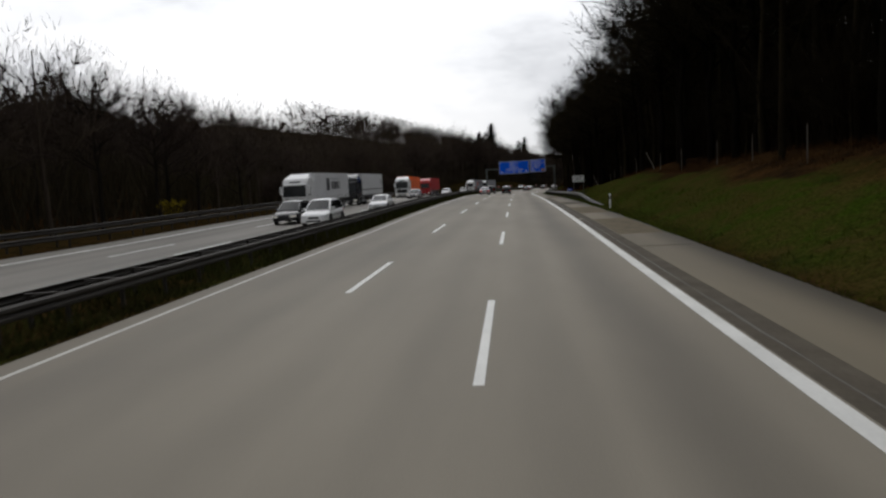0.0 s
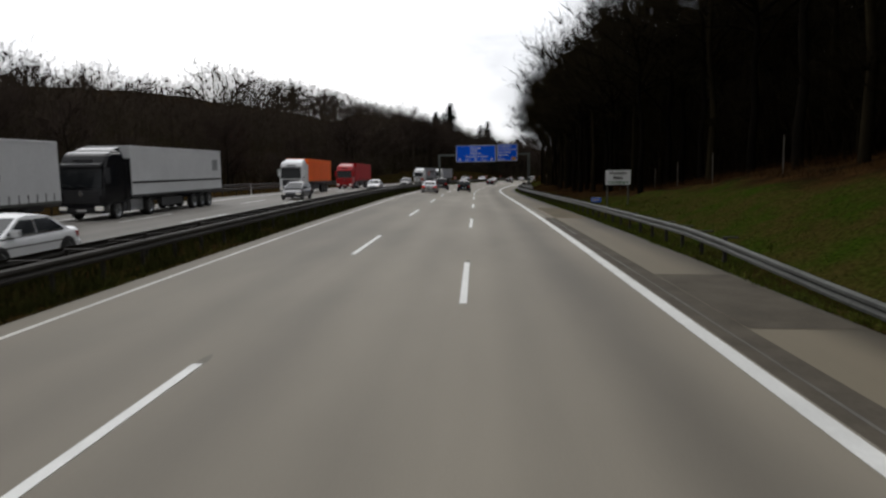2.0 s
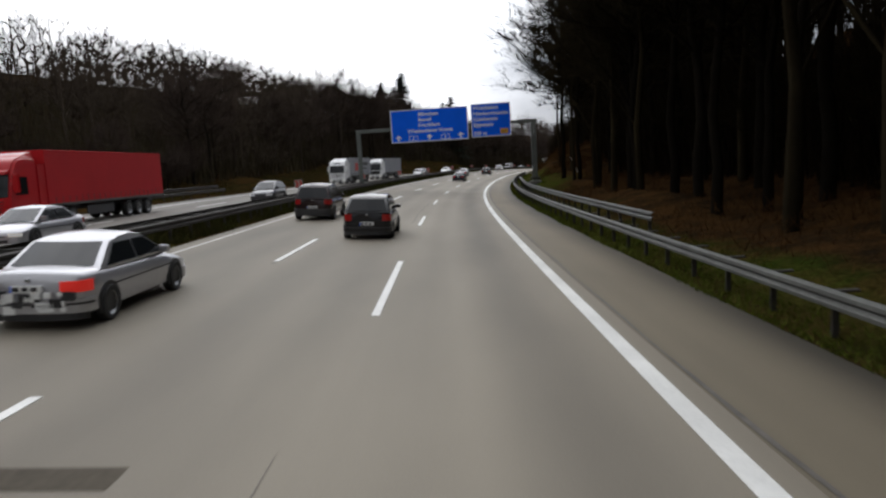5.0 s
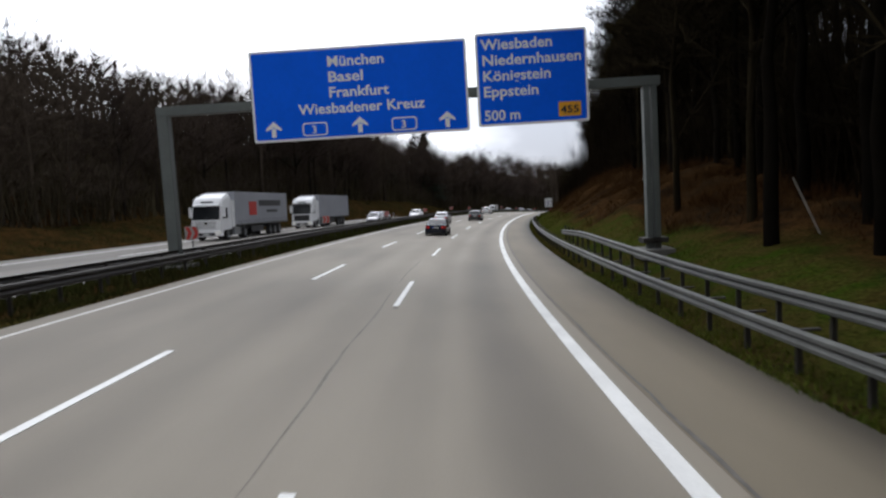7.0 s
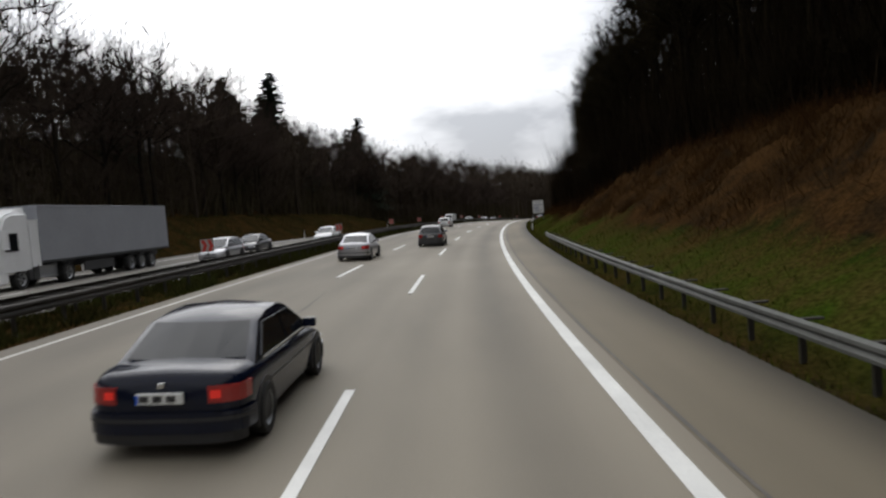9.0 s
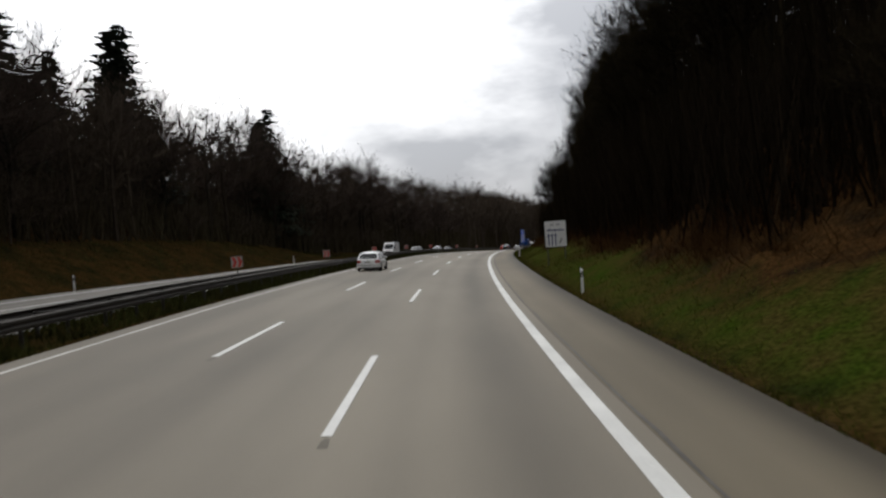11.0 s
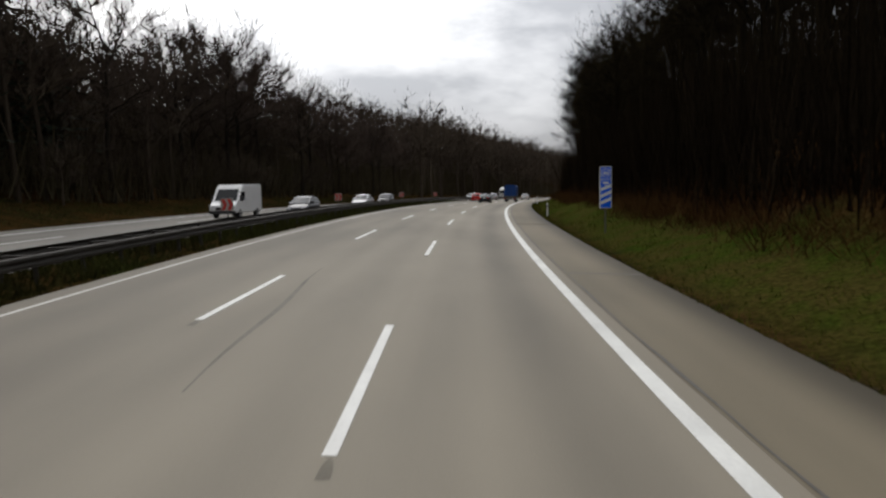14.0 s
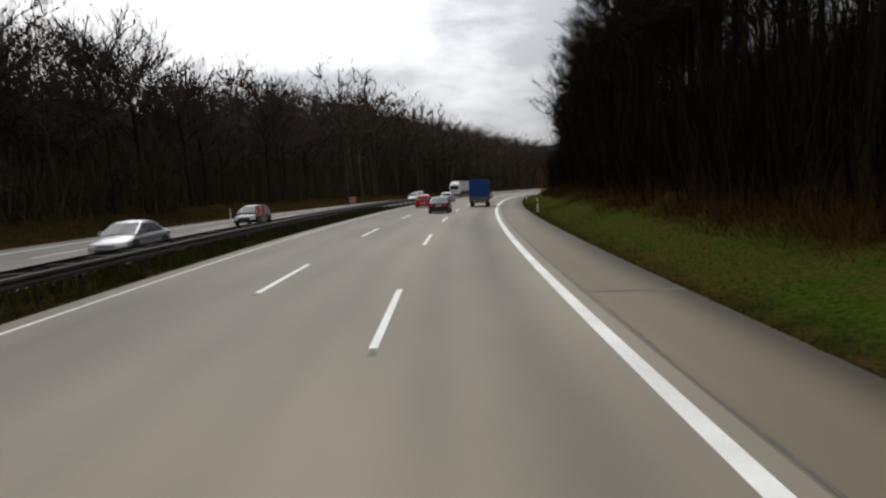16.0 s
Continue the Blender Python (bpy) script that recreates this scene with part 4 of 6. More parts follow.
def build_lorry(s_front, d, colour, box_mat, label, tall=3.62, lamps=True, box_len=13.6, box_low=1.15, box_high=4.0, decor="", skirt=None, dark_grille=False, curtain=True):
    """An articulated lorry that comes towards us; its nose stands at s_front."""
    total = 2.9 + box_len
    truck = thing("articulated_lorry", on_road(s_front + total / 2, d, 0, 180), label, "lorry", "oncoming lorries")
    yf = total / 2
    cab(truck, yf, colour, tall, lamps, dark_grille)
    y1, y0 = yf - 2.9, -total / 2
    bm = box(-1.27, 1.27, y0, y1, box_low, box_high, 0.04)
    tr = part("trailer_box", bm, box_mat, truck)
    part("trailer_frame", box(-0.5, 0.5, y0 + 0.2, y1 - 0.6, box_low - 0.4, box_low + 0.01, 0.02), M_BLACK, truck)
    for sgn in (-1, 1):
        part("side_rail", add_box(bmesh.new(), sgn * 1.262, sgn * 1.285, y0 + 0.02, y1 - 0.02, box_low - 0.03, box_low + 0.09), M_TRIM if not curtain else M_STEEL, tr)
        part("top_rail", add_box(bmesh.new(), sgn * 1.262, sgn * 1.283, y0 + 0.02, y1 - 0.02, box_high - 0.12, box_high - 0.02), box_mat, tr)
        if curtain:
            k = y0 + 0.5
            while k < y1 - 0.4:
                part("strap", add_box(bmesh.new(), sgn * 1.27, sgn * 1.282, k, k + 0.05, box_low + 0.05, box_low + 0.45), M_TRIM, tr)
                k += 0.62
        for i in range(3):
            wheel(truck, sgn * 1.05, y0 + 2.4 + 1.31 * i, 0.50, 0.36, sgn)
        part("underrun_guard", add_box(bmesh.new(), sgn * 1.2, sgn * 1.24, y0 + 7.0, y0 + 10.0, 0.45, 0.95, 0.01), skirt or M_TRIM, truck)
        part("landing_leg", add_box(bmesh.new(), sgn * 0.75, sgn * 0.87, y1 - 2.9, y1 - 2.76, 0.35, box_low), M_TRIM, truck)
        if decor == "bars":
            part("logo", add_box(bmesh.new(), sgn * 1.27, sgn * 1.284, y0 + 8.3, y0 + 9.5, box_low + 1.0, box_low + 2.3, 0.004), M_TRIM, tr, "grey emblem")
            for j, w in enumerate((0.8, 0.85, 0.7, 0.25)):
                ya = y0 + 7.5 - 1.05 * j
                part("logo_bar", add_box(bmesh.new(), sgn * 1.27, sgn * 1.284, ya - w, ya, box_low + 1.1, box_low + 1.95), M_BLACK, tr)
            part("text_bar", add_box(bmesh.new(), sgn * 1.27, sgn * 1.284, y0 + 4.3, y0 + 7.6, box_low + 2.15, box_low + 2.3), M_SIGNBACK, tr)
        if decor == "stripe":
            part("stripe", add_box(bmesh.new(), sgn * 1.27, sgn * 1.284, y0 + 0.1, y1 - 0.1, box_low + 0.72, box_low + 0.84), M_BLACK, tr)
            part("logo", add_box(bmesh.new(), sgn * 1.27, sgn * 1.284, y0 + 0.7, y0 + 1.7, box_low + 1.4, box_low + 2.2), M_SIGNBACK, tr)
        if decor == "words":
            part("text_bar", add_box(bmesh.new(), sgn * 1.27, sgn * 1.284, y0 + 2.0, y0 + 8.0, box_low + 1.6, box_low + 2.15), M_TRIM, tr)
            part("text_bar", add_box(bmesh.new(), sgn * 1.27, sgn * 1.284, y0 + 3.0, y0 + 6.0, box_low + 1.0, box_low + 1.25), M_TRIM, tr)
            part("logo", add_box(bmesh.new(), sgn * 1.27, sgn * 1.284, y0 + 8.6, y0 + 10.4, box_low + 0.8, box_low + 2.0), M_RED, tr)
    return truck


P_WHITE = paint("white_paint", (0.84, 0.85, 0.86))
P_SILVER = paint("silver_paint", (0.42, 0.42, 0.44), 0.3, 0.6)
P_GREY = paint("dark_grey_paint", (0.07, 0.07, 0.075), 0.3, 0.4)
P_NAVY = paint("navy_paint", (0.004, 0.007, 0.020), 0.2, 0.0, 0.25)
P_BLACKCAR = paint("black_paint", (0.010, 0.010, 0.012), 0.22)
P_BROWN = paint("dark_maroon_paint", (0.022, 0.012, 0.012), 0.25)
P_RED = paint("bright_red_paint", (0.52, 0.022, 0.014), 0.25)
P_TRUCKRED = paint("lorry_red_paint", (0.45, 0.012, 0.016), 0.4)
M_TARP_W = mat("white_curtain", (0.66, 0.67, 0.68), 0.6, spread=0.10, size=0.5, gloss=0.15)
M_TARP_G = mat("grey_box_panel", (0.30, 0.31, 0.335), 0.55, spread=0.10, size=0.5, gloss=0.15)
M_TARP_R = mat("red_curtain", (0.42, 0.014, 0.018), 0.6, spread=0.12, size=0.5, gloss=0.15)
M_BOX_O = mat("orange_container", (0.95, 0.145, 0.010), 0.5, spread=0.10, size=0.4, gloss=0.12)
M_TARP_B = mat("blue_tarpaulin", (0.010, 0.050, 0.20), 0.55, spread=0.18, size=0.8, gloss=0.15)

# our own side of the road
build_car(on_road(129 + 2.3, -5.6), "saloon_car", "sedan", 4.7, 1.84, 1.45, P_SILVER, "silver saloon with lit brake lamps and patchy camouflage stickers", braking=True, camo=True)
build_car(on_road(143 + 2.2, -1.65), "hatchback_car", "hatch", 4.35, 1.82, 1.62, P_BLACKCAR, "black compact car with a tall tailgate")
build_car(on_road(152.0 + 2.4, -5.5), "off_road_car", "suv", 4.75, 1.92, 1.80, P_BROWN, "dark maroon sport utility car with roof rails")
build_car(on_road(224.4 + 2.35, -1.62), "saloon_car", "sedan", 4.78, 1.82, 1.43, P_NAVY, "dark navy older saloon with red tail lamps")
build_car(on_road(256.5, -4.6), "saloon_car", "sedan", 4.6, 1.8, 1.45, P_SILVER, "pale silver saloon far ahead in the fast lane")
build_car(on_road(268.5, -1.3), "estate_car", "wagon", 4.6, 1.8, 1.5, P_GREY, "dark grey estate car in the middle lane")
build_car(on_road(318.5 + 2.3, -5.5), "estate_car", "wagon", 4.65, 1.82, 1.46, P_WHITE, "white estate car with dark windows and red lamps")
build_car(on_road(471.5, -4.85), "hatchback_car", "hatch", 4.1, 1.76, 1.48, P_RED, "bright red hatchback in the fast lane")
build_car(on_road(453, -1.25), "saloon_car", "sedan", 4.6, 1.8, 1.45, P_BLACKCAR, "black saloon ahead in the middle lane")
build_car(on_road(497, -4.9), "estate_car", "wagon", 4.6, 1.8, 1.5, P_SILVER, "silver estate car far ahead in the fast lane")
build_car(on_road(528, -1.3), "hatchback_car", "hatch", 4.2, 1.78, 1.5, P_WHITE, "small white hatchback far ahead in the middle lane")

# oncoming cars
build_car(on_road(45.6, -16.1, 0, 180), "off_road_car", "suv", 4.6, 1.86, 1.66, P_BLACKCAR, "black sport utility car coming the other way", lamps=True, group="oncoming cars")
build_car(on_road(41.9, -12.75, 0, 180), "off_road_car", "suv", 4.85, 1.93, 1.75, P_WHITE, "white sport utility car coming the other way", group="oncoming cars")
build_car(on_road(62.8, -12.75, 0, 180), "saloon_car", "sedan", 4.7, 1.82, 1.44, P_WHITE, "white saloon coming the other way", group="oncoming cars")
build_car(on_road(104.5, -15.6, 0, 180), "hatchback_car", "hatch", 4.3, 1.8, 1.5, P_GREY, "dark grey hatchback coming the other way", lamps=True, group="oncoming cars")
build_car(on_road(144, -14.6, 0, 180), "saloon_car", "sedan", 4.6, 1.8, 1.44, P_SILVER, "silver saloon coming the other way", lamps=True, group="oncoming cars")
build_car(on_road(174, -14.0, 0, 180), "estate_car", "wagon", 4.7, 1.85, 1.6, P_GREY, "grey estate car coming the other way", group="oncoming cars")
build_car(on_road(262, -15.0, 0, 180), "hatchback_car", "hatch", 4.2, 1.78, 1.5, P_SILVER, "silver hatchback coming the other way", group="oncoming cars")
build_car(on_road(271, -16.1, 0, 180), "saloon_car", "sedan", 4.6, 1.8, 1.44, P_GREY, "dark grey saloon coming the other way", group="oncoming cars")
build_car(on_road(283.5, -13.2, 0, 180), "saloon_car", "sedan", 4.6, 1.8, 1.44, P_WHITE, "white saloon coming the other way", group="oncoming cars")
build_car(on_road(420.5, -13.2, 0, 180), "saloon_car", "sedan", 4.6, 1.8, 1.44, P_SILVER, "silver saloon coming the other way", group="oncoming cars")
build_car(on_road(444.5, -15.8, 0, 180), "hatchback_car", "hatch", 4.3, 1.8, 1.52, P_BLACKCAR, "black hatchback coming the other way", group="oncoming cars")
build_car(on_road(397, -13.0, 0, 180), "estate_car", "wagon", 4.6, 1.8, 1.46, P_GREY, "dark estate car coming the other way", group="oncoming cars")

build_car(on_road(512, -13.0, 0, 180), "estate_car", "wagon", 4.6, 1.8, 1.5, P_SILVER, "silver estate car far off coming the other way", group="oncoming cars")
build_car(on_road(531, -16.0, 0, 180), "off_road_car", "suv", 4.6, 1.86, 1.7, P_WHITE, "white sport utility car far off coming the other way", group="oncoming cars")

# oncoming lorries
build_lorry(574, -16.2, P_WHITE, M_TARP_W, "white lorry far off coming the other way")
build_lorry(59.6, -20.6, P_WHITE, M_TARP_W, "white articulated lorry with dark lettering bars on its curtain", decor="bars", skirt=M_TARP_W)
build_lorry(79.5, -20.4, P_BLACKCAR, M_TARP_W, "black lorry with a white box trailer and dark stripe", decor="stripe", curtain=False, dark_grille=True)
build_lorry(119.5, -20.2, P_WHITE, M_BOX_O, "white lorry carrying a bright orange container", dark_grille=True, box_len=12.2, box_low=1.3, box_high=3.95, curtain=False)
build_lorry(149.5, -20.3, P_TRUCKRED, M_TARP_R, "red lorry with a dark red curtain trailer", dark_grille=False)
build_lorry(220, -19.6, P_WHITE, M_TARP_G, "white lorry with a grey trailer and faded lettering bars", decor="words")
build_lorry(246.5, -20.3, P_WHITE, M_TARP_G, "white lorry with a plain grey box trailer", curtain=False, dark_grille=True)


def build_tarp_lorry(s_rear, d):
    """The small blue lorry ahead in our own lane."""
    t = thing("tarpaulin_lorry", on_road(s_rear + 3.2, d), "small lorry with a blue tarpaulin body seen from behind", "lorry")
    side = [(-1.1, 0.95), (1.1, 0.95), (1.1, 2.75), (0.92, 3.02), (0.5, 3.12), (-0.5, 3.12), (-0.92, 3.02), (-1.1, 2.75)]
    body = part("tarpaulin", prism([(x, -3.2, z) for x, z in side], [(x, 1.3, z) for x, z in side]), M_TARP_B, t, "blue tarpaulin cover")
    for x in (-0.75, -0.25, 0.25, 0.75):
        part("strap", box(x - 0.02, x + 0.02, -3.215, -3.2, 1.0, 2.9), M_TRIM, body)
    part("dropside", box(-1.12, 1.12, -3.24, 1.32, 0.72, 1.12, 0.02), M_STEEL, t)
    part("frame", box(-0.4, 0.4, -3.1, 3.0, 0.45, 0.75, 0.02), M_BLACK, t)
    cabside = [(1.4, 0.45), (3.2, 0.45), (3.2, 1.15), (2.75, 1.35), (2.25, 2.35), (1.4, 2.4)]
    bm = prism([(-1.0, y, z) for y, z in cabside], [(1.0, y, z) for y, z in cabside])
    bmesh.ops.bevel(bm, geom=list(bm.edges), offset=0.05, segments=2, affect="EDGES")
    part("cab", bm, P_WHITE, t)
    part("windscreen", prism([(-0.85, 2.73, 1.42), (0.85, 2.73, 1.42), (0.8, 2.31, 2.28), (-0.8, 2.31, 2.28)], [(-0.85, 2.78, 1.43), (0.85, 2.78, 1.43), (0.8, 2.36, 2.3), (-0.8, 2.36, 2.3)]), M_GLASS, t)
    for sgn in (-1, 1):
        part("tail_lamp", add_box(bmesh.new(), sgn * 0.72, sgn * 1.05, -3.27, -3.2, 0.56, 0.70, 0.01), M_TAIL, t, "red tail lamp")
        part("mirror", add_box(bmesh.new(), sgn * 1.05, sgn * 1.25, 2.2, 2.3, 1.5, 1.9, 0.03), M_TRIM, t)
        part("mud_flap", add_box(bmesh.new(), sgn * 0.68, sgn * 1.02, -2.62, -2.60, 0.15, 0.6), M_BLACK, t)
        wheel(t, sgn * 0.86, -2.0, 0.36, 0.3, sgn)
        wheel(t, sgn * 0.88, 2.2, 0.36, 0.22, sgn)
    part("bumper", box(-1.0, 1.0, -3.22, -3.12, 0.45, 0.55, 0.01), M_TRIM, t)
    pl = part("number_plate", box(-0.26, 0.26, -3.25, -3.21, 0.57, 0.68), M_PLATE, t, "white number plate with dark bars")
    part("plate_bar", box(-0.2, 0.2, -3.254, -3.248, 0.59, 0.66), M_BLACK, pl)


build_tarp_lorry(465.8, 1.9)


def build_van(s_front, d):
    v = thing("panel_van", on_road(s_front + 2.9, d, 0, 180), "white high-roofed panel van coming the other way", "van", "oncoming cars")
    side = [(-2.9, 0.4), (2.9, 0.4), (2.95, 0.95), (2.2, 1.25), (1.45, 2.2), (1.15, 2.5), (-2.85, 2.55)]
    bm = prism([(-0.98, y, z) for y, z in side], [(0.98, y, z) for y, z in side])
    bmesh.ops.bevel(bm, geom=list(bm.edges), offset=0.08, segments=2, affect="EDGES")
    part("body", bm, P_WHITE, v)
    gl = [(-0.82, 2.2, 1.30), (0.82, 2.2, 1.30), (0.78, 1.54, 2.14), (-0.78, 1.54, 2.14)]
    part("windscreen", prism([(x, y - 0.02, z) for x, y, z in gl], [(x, y + 0.03, z + 0.02) for x, y, z in gl]), M_GLASS, v)
    part("grille", box(-0.5, 0.5, 2.9, 2.97, 0.62, 0.85, 0.01), M_BLACK, v)
    part("bumper", box(-0.97, 0.97, 2.7, 3.02, 0.34, 0.58, 0.04), M_TRIM, v)
    for sgn in (-1, 1):
        part("headlamp", add_box(bmesh.new(), sgn * 0.55, sgn * 0.9, 2.85, 2.97, 0.72, 0.95, 0.02), M_HEAD, v, "clear headlamp")
        part("side_window", add_box(bmesh.new(), sgn * 0.975, sgn * 0.992, 0.9, 1.75, 1.35, 1.95), M_GLASS, v)
        part("mirror", add_box(bmesh.new(), sgn * 1.0, sgn * 1.2, 1.85, 1.95, 1.3, 1.65, 0.03), M_TRIM, v)
        for y in (-1.7, 1.95):
            wheel(v, sgn * 0.87, y, 0.34, 0.24, sgn)


build_van(389.5, -16.9)


# ---- guard rails ----
PROFILE = [(0.0, 0.155), (0.075, 0.12), (0.08, 0.06), (0.02, 0.0), (0.08, -0.06), (0.075, -0.12), (0.0, -0.155)]


def beam(name, s0, s1, d_of, z_of, face, material):
    """A W-shaped beam swept along the road; face +1 looks to the right, -1 to the left."""
    verts, faces = [], []
    loop = [(face * x, z) for x, z in PROFILE] + [(face * (x - 0.012), z) for x, z in reversed(PROFILE)]
    n = len(loop)
    ss = span(s0, s1, 3)
    for s in ss:
        for x, z in loop:
            verts.append(spot(s, d_of(s) + x) * 1.0)
            verts[-1].z = spot(s, d_of(s)).z + z_of(s) + z
    for i in range(len(ss) - 1):
        for j in range(n):
            a, b = i * n + j, i * n + (j + 1) % n
            faces.append((a, b, b + n, a + n))
    faces += [tuple(range(n)), tuple(range((len(ss) - 1) * n, len(ss) * n))]
    bm = bmesh.new()
    me = mesh_of(name, verts, faces, material)
    bm.from_mesh(me)
    bpy.data.meshes.remove(me)
    return finish(bm, name, material)


def post_mesh(tall, material):
    bm = bmesh.new()
    add_box(bm, -0.05, 0.05, -0.006, 0.006, -0.3, tall)
    add_box(bm, -0.05, -0.042, -0.03, 0.03, -0.3, tall)
    add_box(bm, 0.042, 0.05, -0.03, 0.03, -0.3, tall)
    return finish(bm, "post", material)


def rail(label, s0, s1, d, face, step, material, high=0.62, ends=False, brackets=0.0, group="guard rails", dip=False):
    base = Matrix.Identity(4)
    g = thing("guard_rail", base, label, "guard rail", group)

    def z_of(s):
        if ends and s < s0 + 17:
            return high * (-0.2 + 1.2 * (s - s0) / 17)
        if dip and s > s1 - 10:
            return high - 0.34 * (s - s1 + 10) / 10
        return high

    def d_of(s):
        return d + (0.22 * ((s0 + 12 - s) / 12) ** 2 if ends and s < s0 + 12 else 0.0)

    part("beam", beam("beam", s0, s1, d_of, z_of, face, material), None, g)
    me = post_mesh(high + 0.1, M_DULL)
    arm = None
    if brackets:
        arm = finish(box(min(0, brackets), max(0, brackets), -0.05, 0.05, high + 0.09, high + 0.13, 0.01), "bracket", M_DULL)
    s = s0 + 0.7 + (14 if ends else 0)
    while s < s1:
        p = part("post", me, None, g)
        p.matrix_world = upright(s, d_of(s) - face * 0.09)
        if arm:
            b = part("bracket", arm, None, g)
            b.matrix_world = upright(s, d_of(s) - face * 0.02)
        s += step
    return g


rail("weathered dark steel guard rail along the median", -20, 560, LINE_L - 1.40, 1, 2.0, M_DULL, brackets=-1.0)
rail("dark steel guard rail facing the oncoming lanes", -20, 560, LINE_L - 2.45, -1, 4.0, M_DULL)
rail("grey steel guard rail on the far side of the oncoming lanes", -20, 193, -25.3, 1, 4.0, M_DULL)
rail("grey steel guard rail on the far side of the oncoming lanes", -20, 193, -26.1, 1, 4.0, M_DULL, high=0.95)
rail("galvanised guard rail with a ramped end beside the grass", 49.5, 268, 7.2, -1, 2.0, M_STEEL, ends=True, brackets=0.42)
rail("second higher guard rail shielding the gantry post", 140, 214, 8.05, -1, 2.0, M_STEEL, high=0.86, dip=True)


# ---- sign gantry ----
def text_mesh(words, size, material, bold=0.012):
    cu = bpy.data.curves.new("lettering", "FONT")
    cu.body, cu.size, cu.offset, cu.extrude = words, size, bold, 0.004
    cu.align_x, cu.align_y = "LEFT", "BOTTOM_BASELINE"
    cu.resolution_u = 3
    tmp = bpy.data.objects.new("lettering", cu)
    scene.collection.objects.link(tmp)
    bpy.context.view_layer.update()
    me = bpy.data.meshes.new_from_object(tmp.evaluated_get(bpy.context.evaluated_depsgraph_get()))
    bpy.data.objects.remove(tmp)
    me.name = "lettering"
    me.materials.clear()
    me.materials.append(material)
    return me


def write(words, x, z, size, material, parent, y=-0.03, width=None):
    me = text_mesh(words, size, material, size * 0.02)
    ob = part("lettering", me, None, parent)
    sx = 1.0
    if width:
        sx = width / max(v.co.x for v in me.vertices)
    ob.matrix_local = Matrix.Translation((x, y, z)) @ Matrix.Rotation(radians(90), 4, "X") @ Matrix.Diagonal((sx, 1, 1, 1))
    return ob


def panel(bm, x0, x1, z0, z1, y0, y1, r=0.12):
    """A flat board with rounded corners, upright, facing -y."""
    pts = []
    for cx, cz, a0 in ((x1 - r, z1 - r, 0), (x0 + r, z1 - r, 90), (x0 + r, z0 + r, 180), (x1 - r, z0 + r, 270)):
        for k in range(4):
            a = radians(a0 + 30 * k)
            pts.append((cx + r * math.cos(a), cz + r * math.sin(a)))
    lo = [bm.verts.new((x, y0, z)) for x, z in pts]
    hi = [bm.verts.new((x, y1, z)) for x, z in pts]
    n = len(pts)
    bm.faces.new(lo)
    bm.faces.new(hi[::-1])
    for i in range(n):
        bm.faces.new((lo[i], lo[(i + 1) % n], hi[(i + 1) % n], hi[i]))
    return bm


def board(parent, name, x0, x1, z0, z1, y, rim, fill_mat, rim_mat, label=""):
    """A sign board: pale back plate with a rim that shows round the coloured face."""
    curve = min(0.10, 0.07 * min(x1 - x0, z1 - z0))
    b = part(name, panel(bmesh.new(), x0, x1, z0, z1, y, y + 0.05, curve), rim_mat, parent, label)
    part("face", panel(bmesh.new(), x0 + rim, x1 - rim, z0 + rim, z1 - rim, y - 0.006, y, curve * 0.8), fill_mat, b)
    return b


def arrow(parent, x, z, h, y):
    bm = box(x - 0.14 * h, x + 0.14 * h, y, y + 0.008, z, z + 0.55 * h)
    w = h * 0.5
    pts = [(-w, 0.40 * h), (0, 0.62 * h), (w, 0.40 * h), (w, 0.56 * h), (0, h), (-w, 0.56 * h)]
    for quad in ((0, 1, 4, 5), (1, 2, 3, 4)):
        lo = [bm.verts.new((x + pts[k][0], y - 0.001, z + pts[k][1])) for k in quad]
        hi = [bm.verts.new((x + pts[k][0], y + 0.008, z + pts[k][1])) for k in quad]
        bm.faces.new(lo)
        bm.faces.new(hi[::-1])
        for k in range(4):
            bm.faces.new((lo[k], lo[(k + 1) % 4], hi[(k + 1) % 4], hi[k]))
    return part("arrow", bm, M_WHITE, parent)


